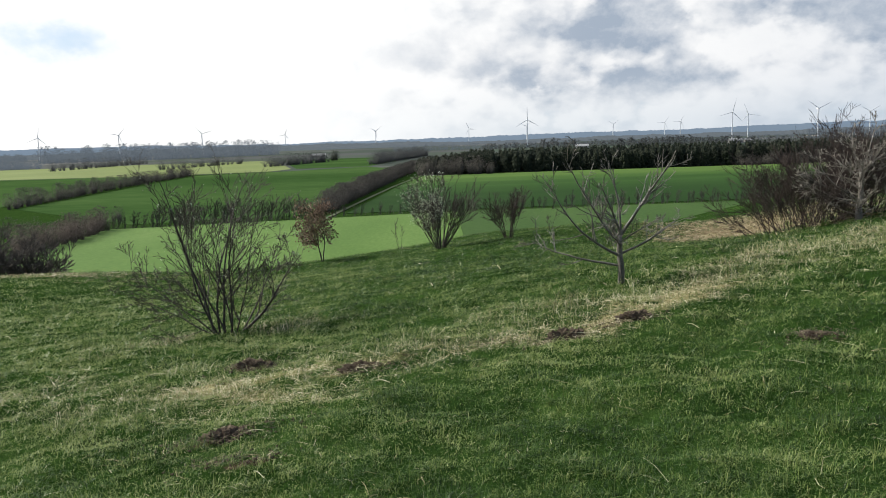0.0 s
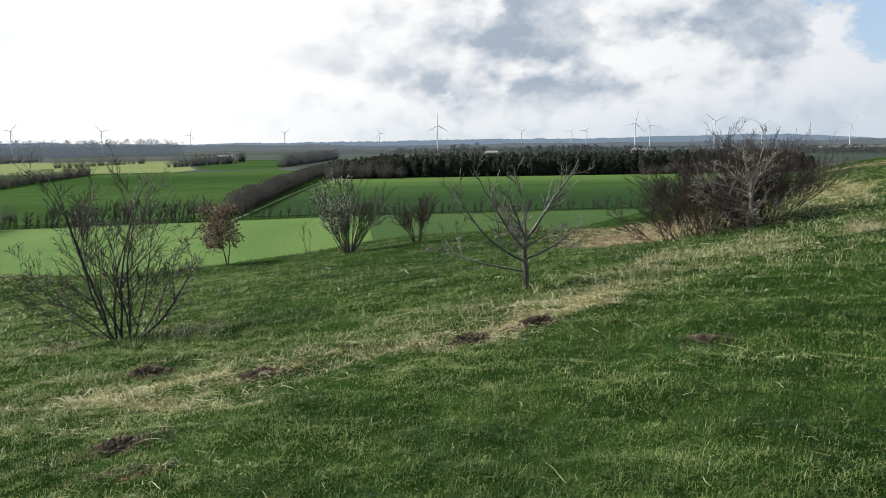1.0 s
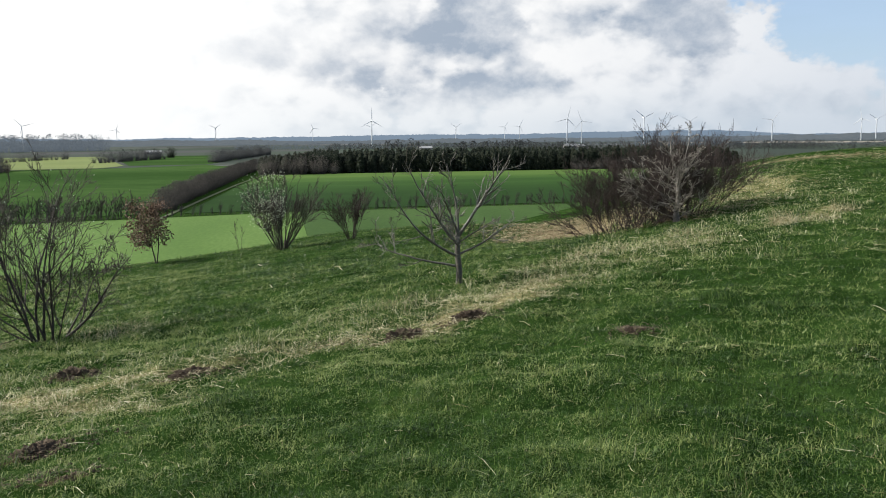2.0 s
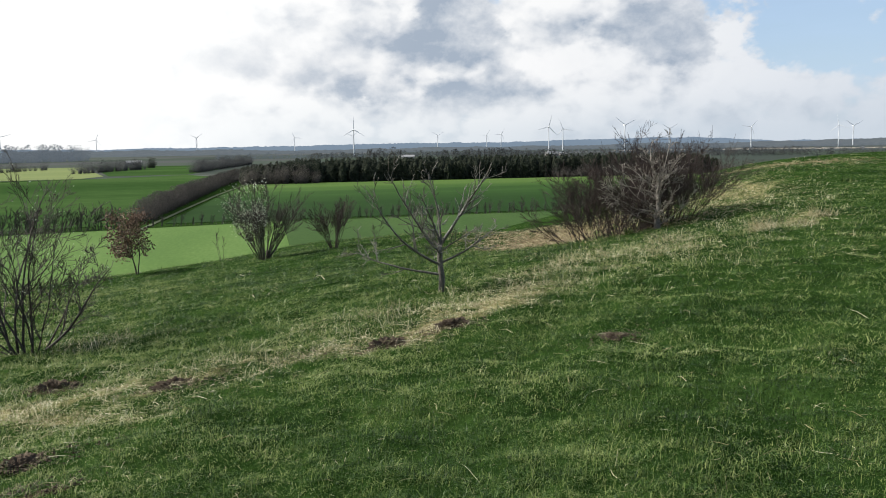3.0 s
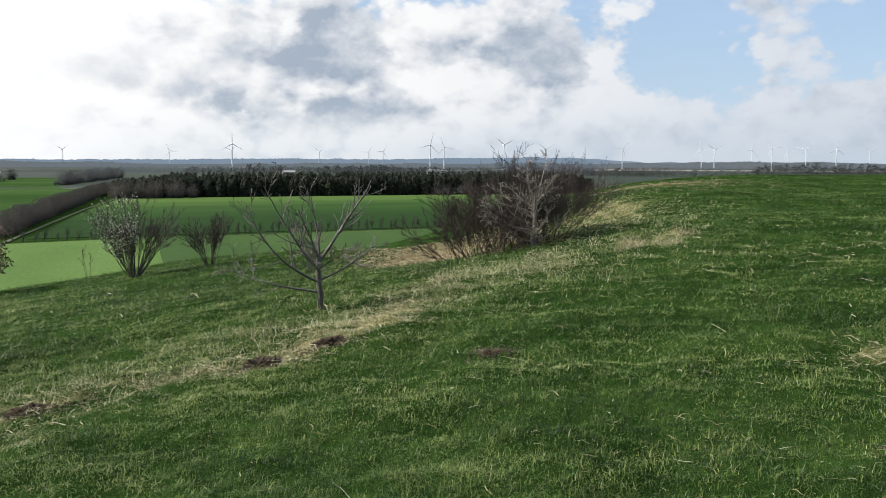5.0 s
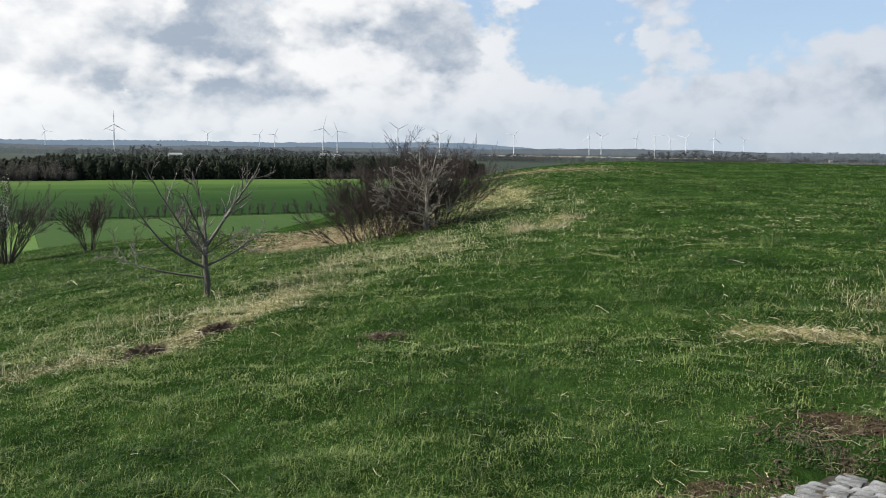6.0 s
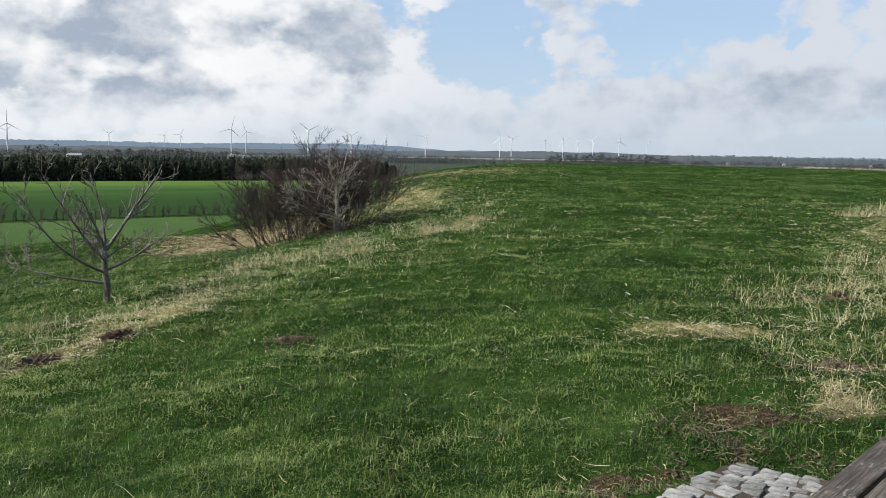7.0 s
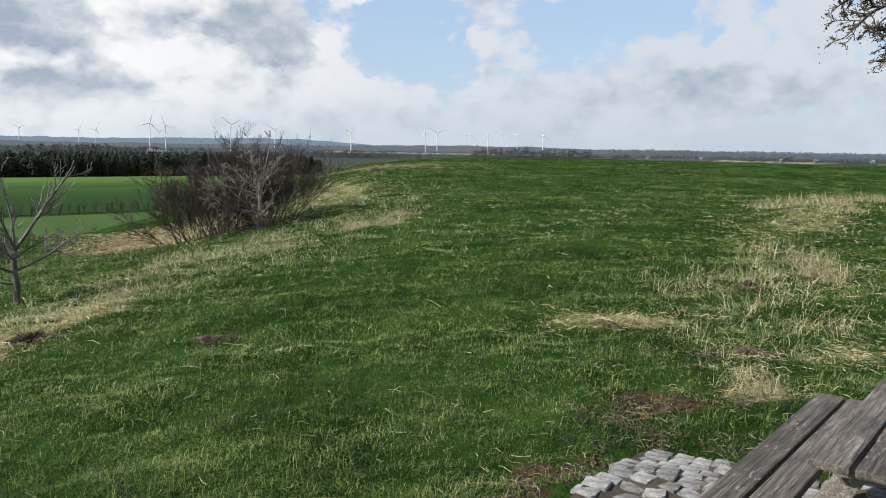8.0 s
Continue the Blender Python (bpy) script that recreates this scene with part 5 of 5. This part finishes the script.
def tuft(x, y, n, length, spread, material, label, seed, bend=0.5):
    rng = np.random.default_rng(seed)
    rr = spread * np.sqrt(rng.uniform(0, 1, n))
    a = rng.uniform(0, 6.283, n)
    px, py = rr * np.cos(a), rr * np.sin(a)
    pz = ground_z(px + x, py + y) - gz(x, y)
    w = np.full(n, max(0.003, 0.00042 * math.hypot(x, y)))
    if bend > 1:
        v, f = arcs(rng, px, py, pz, length * rng.uniform(0.5, 1.25, n), w * 0.8, 0.75, bend * 0.9, seed * 1.3)
    else:
        v, f = blades(rng, px, py, pz, length * rng.uniform(0.5, 1.2, n), w, bend)
    me = mesh_from("grass_tuft", v, f, material)
    me.attributes.new("tone", "FLOAT", "POINT").data.foreach_set("value", np.full(len(v), rng.normal() * 0.05 - 0.03, np.float32))
    ob = new("grass_tuft", me)
    ob.location = (x, y, gz(x, y))
    tagged(ob, label, "grass tuft", group="tufts in the turf")


rng = np.random.default_rng(17)
for k, (x, y, n, L, s) in enumerate(((8.97, 13.43, 300, 0.44, 0.24), (11.0, 14.5, 200, 0.34, 0.3), (9.9, 13.6, 130, 0.3, 0.3), (5.58, 2.92, 420, 0.16, 0.2), (10.2, 4.75, 420, 0.42, 0.30), (10.8, 5.3, 280, 0.38, 0.3),
                                      (9.4, 5.4, 200, 0.3, 0.4), (8.2, 5.3, 160, 0.26, 0.4), (3.6, 10.7, 180, 0.3, 0.35), (5.2, 12.9, 200, 0.36, 0.5), (4.5, 12.2, 160, 0.34, 0.4), (1.6, 10.4, 150, 0.36, 0.4),
                                      (0.7, 10.6, 120, 0.3, 0.5), (-2.6, 13.3, 240, 0.32, 0.6), (-4.5, 13.0, 160, 0.28, 0.5), (7.3, 13.6, 160, 0.32, 0.5), (6.5, 12.0, 140, 0.28, 0.5), (11.5, 6.2, 200, 0.34, 0.5), (7.4, 3.4, 180, 0.28, 0.35))):
    tuft(x, y, n, L, s, M_STRAW, "pale withered grass tuft standing in the turf", 200 + k, 1.7)
for k in range(16):
    q = rng.uniform(0, 1)
    tuft(18 + 7 * q + rng.normal() * 0.8, 9.2 + 1.6 * q + rng.normal() * 0.5, 110, rng.uniform(0.2, 0.36), rng.uniform(0.25, 0.6), M_STRAW, "pale withered grass standing at the lawn's rim", 240 + k, 1.5)
for k in range(46):
    a, r = radians(rng.uniform(-30, 66)), math.exp(rng.uniform(math.log(5), math.log(30)))
    tuft(r * math.sin(a), r * math.cos(a), 90, rng.uniform(0.12, 0.22) * (1 + r / 40), rng.uniform(0.1, 0.24), M_BLADE, "taller green grass tuft in the turf", 300 + k, 0.6)
tuft(3.95, 10.9, 260, 0.3, 0.28, M_BLADE, "dark green leafy tuft on the slope's edge", 290, 0.6)


def hollow_grass():
    """Brown bracken and tall dead grass in the hollow and under the thicket."""
    rng = np.random.default_rng(33)
    x = np.concatenate([rng.normal(10.6, 1.5, 9000), rng.normal(9.4, 1.0, 400), rng.normal(22.5, 2.2, 3500), rng.normal(-15, 3, 500)])
    y = np.concatenate([rng.normal(28.0, 3.0, 9000), rng.normal(18.6, 0.6, 400), rng.normal(36, 3.5, 3500), rng.normal(30.0, 1.0, 500)])
    n = len(x)
    v, f = strands(rng, x, y, ground_z(x, y), rng.uniform(0.12, 0.40, n), np.full(n, 0.016))
    tagged(new("dead_grass", mesh_from("dead_grass", v, f, M_BROWN_STRAW)), "brown dead grass and bracken in the hollow", "grass", kind="stuff")


def soil_litter():
    """Crumbs, roots and bits of dead grass on the bare soil."""
    rng = np.random.default_rng(51)
    xs, ys = [], []
    for cx, cy, rx, ry, turn, k in SOIL:
        n = int(1100 * math.sqrt(rx * ry))
        u, v = rng.normal(size=n) * rx * 0.75, rng.normal(size=n) * ry * 0.8
        xs.append(cx + u * math.cos(turn) - v * math.sin(turn))
        ys.append(cy + u * math.sin(turn) + v * math.cos(turn))
    x, y = np.concatenate(xs), np.concatenate(ys)
    keep = ~on_pad(x, y)
    x, y = x[keep], y[keep]
    n = len(x)
    r = np.hypot(x, y)
    v, f = strands(rng, x, y, ground_z(x, y), rng.uniform(0.02, 0.10, n), np.clip(0.0005 * r, 0.0025, 0.006))
    tagged(new("soil_litter", mesh_from("soil_litter", v, f, M_LITTER)), "dead stalks and roots lying on bare soil", "litter", kind="stuff")
    p = rng.integers(0, n, 1400)
    c = np.stack([x[p], y[p], ground_z(x[p], y[p]) + 0.006], 1)
    v, f = clumps(rng, c, rng.uniform(0.004, 0.014, len(p)), 0.7)
    tagged(new("soil_crumbs", mesh_from("soil_crumbs", v, f, M_SOIL)), "crumbs of dark soil thrown up on the turf", "soil", kind="stuff")


soil_litter()
hollow_grass()

# ---------------------------------------------------------------- picnic table


def picnic_table():
    """Two benches and a planked top; its own x runs along the planks."""
    ux, uy = 0.974, 0.225
    cu, cv = 3.715, 0.14
    x, y = ux * cu - uy * cv, uy * cu + ux * cv
    z0 = gz(x, y) + 0.012
    th = base("picnic_table", x, y, z0, math.degrees(math.atan2(uy, ux)))
    rng = np.random.default_rng(44)
    half = 0.863
    for k in range(5):
        v = 0.335 - 0.061 - k * 0.137
        part("table_plank", box(2 * half + rng.uniform(-0.012, 0.012), 0.121, 0.030, (0, v, 0.728), 0.006), M_WOOD, th)
    for s in (1, -1):
        for k in range(2):
            v = s * (0.706 - 0.064 - k * 0.142)
            part("bench_plank", box(2 * half + rng.uniform(-0.01, 0.01), 0.127, 0.040, (0, v, 0.466), 0.009), M_WOOD, th)
    for s in (1, -1):
        u = s * 0.58
        part("bench_bearer", box(0.05, 1.39, 0.11, (u, 0, 0.390), 0.005), M_WOOD, th)
        part("top_bearer", box(0.05, 0.62, 0.10, (u, 0, 0.662), 0.005), M_WOOD, th)
        for q in (1, -1):
            leg = box(0.05, 0.11, 0.83, (0, 0, 0), 0.005)
            bmesh.ops.transform(leg, matrix=pose(u + 0.052, q * 0.40, 0.372, q * 27, 0, 0), verts=leg.verts)
            for v in leg.verts:
                v.co.z = min(max(v.co.z, 0.0), 0.693)
            part("leg", leg, M_WOOD, th)
            b = Branches(7)
            b.tube([(u + 0.07, q * 0.40, 0.40), (u + 0.088, q * 0.40, 0.40)], (0.011, 0.009), 8)
            under(new("bolt", b.mesh("bolt", M_STEEL)), th)
    tagged(th, "grey weathered wooden picnic table with two attached benches on the setts", "picnic table")


picnic_table()

# ---------------------------------------------------------------- paving of granite setts


def paving():
    us, vs = np.linspace(1.9, 4.60, 36), np.linspace(-1.6, 1.74, 44)
    U, V = np.meshgrid(us, vs, indexing="ij")
    X, Y = 0.974 * U - 0.225 * V, 0.225 * U + 0.974 * V
    Z = ground_z(X, Y) + 0.009
    n, k = U.shape
    i, j = np.meshgrid(np.arange(n - 1), np.arange(k - 1), indexing="ij")
    f = np.stack([i * k + j, (i + 1) * k + j, (i + 1) * k + j + 1, i * k + j + 1], -1).reshape(-1, 4)
    bed = new("pavement", mesh_from("pavement", np.stack([X, Y, Z], -1).reshape(-1, 3), f, M_JOINT, True))
    tagged(bed, "small pad of uneven grey granite setts with earth joints", "pavement", kind="structure")

    def sett(seed, name):
        """A worn stone: an uneven rounded outline, steep sides and a slightly domed top."""
        rng = np.random.default_rng(seed)
        k = 8
        cut = rng.uniform(0.55, 0.92, 8)
        ox = 0.066 * np.array([1, cut[0], -cut[1], -1, -1, -cut[2], cut[3], 1]) * (1 + rng.normal(size=8) * 0.08)
        oy = 0.0505 * np.array([cut[4], 1, 1, cut[5], -cut[6], -1, -1, -cut[7]]) * (1 + rng.normal(size=8) * 0.08)
        rings = [(1.02, -0.045), (1.0, 0.0085), (0.96, 0.0112), (0.84, 0.0120)]
        verts = [(x * q, y * q, z + (rng.normal() * 0.0009 if z > 0 else 0)) for q, z in rings for x, y in zip(ox, oy)]
        verts.append((0, 0, 0.0124))
        faces = [(i * k + j, i * k + (j + 1) % k, (i + 1) * k + (j + 1) % k, (i + 1) * k + j) for i in range(3) for j in range(k)]
        faces += [(3 * k + j, 3 * k + (j + 1) % k, 4 * k) for j in range(k)]
        me = bpy.data.meshes.new(name)
        me.from_pydata(verts, [], faces)
        me.materials.append(M_STONE)
        return me

    shapes = [sett(90 + q, "sett") for q in range(8)]
    rng = np.random.default_rng(5)
    near, rest = [], []
    rows = int((4.66 - 1.95) / 0.104)
    for a in range(rows):
        u = 4.60 - a * 0.104
        v = 1.78 - rng.uniform(0, 0.06)
        while v > -1.55:
            w = rng.uniform(0.10, 0.155)
            spot = (u + rng.normal() * 0.005 + 0.03 * math.sin(v * 3.0), v - w / 2, w)
            ragged = u > 4.55 and rng.uniform() < 0.2
            if not ragged:
                (near if (v > 0.55 and u > 2.75) else rest).append(spot)
            v -= w + 0.009
    for u, v, w in near[:299]:
        x, y = 0.974 * u - 0.225 * v, 0.225 * u + 0.974 * v
        ob = under(new("sett", shapes[int(rng.integers(8))]), bed)
        ob.matrix_world = pose(x, y, gz(x, y) + rng.uniform(0.0, 0.003), rng.normal() * 0.9, rng.normal() * 0.9, 13 + 90 + rng.normal() * 5) @ Matrix.Diagonal((w / 0.134, rng.uniform(0.98, 1.06), 1, 1))
    pieces = []
    for u, v, w in rest + near[299:]:
        x, y = 0.974 * u - 0.225 * v, 0.225 * u + 0.974 * v
        me = shapes[int(rng.integers(8))]
        co = np.array([q.co for q in me.vertices])
        m = np.array(pose(x, y, gz(x, y) + rng.uniform(0, 0.005), 0, 0, 103) @ Matrix.Diagonal((w / 0.134, 1.02, 1, 1)))
        pieces.append((co, m))
    me0 = bpy.data.meshes.new("setts_rest")
    verts, faces, o = [], [], 0
    base_faces = [[list(p.vertices) for p in s.polygons] for s in shapes]
    for co, m in pieces:
        verts.extend((co @ m[:3, :3].T + m[:3, 3]).tolist())
        faces.extend([[q + o for q in p] for p in base_faces[0]])
        o += len(co)
    me0.from_pydata(verts, [], faces)
    me0.materials.append(M_STONE)
    tagged(under(new("setts_rest", me0), bed), kind="stuff")


paving()
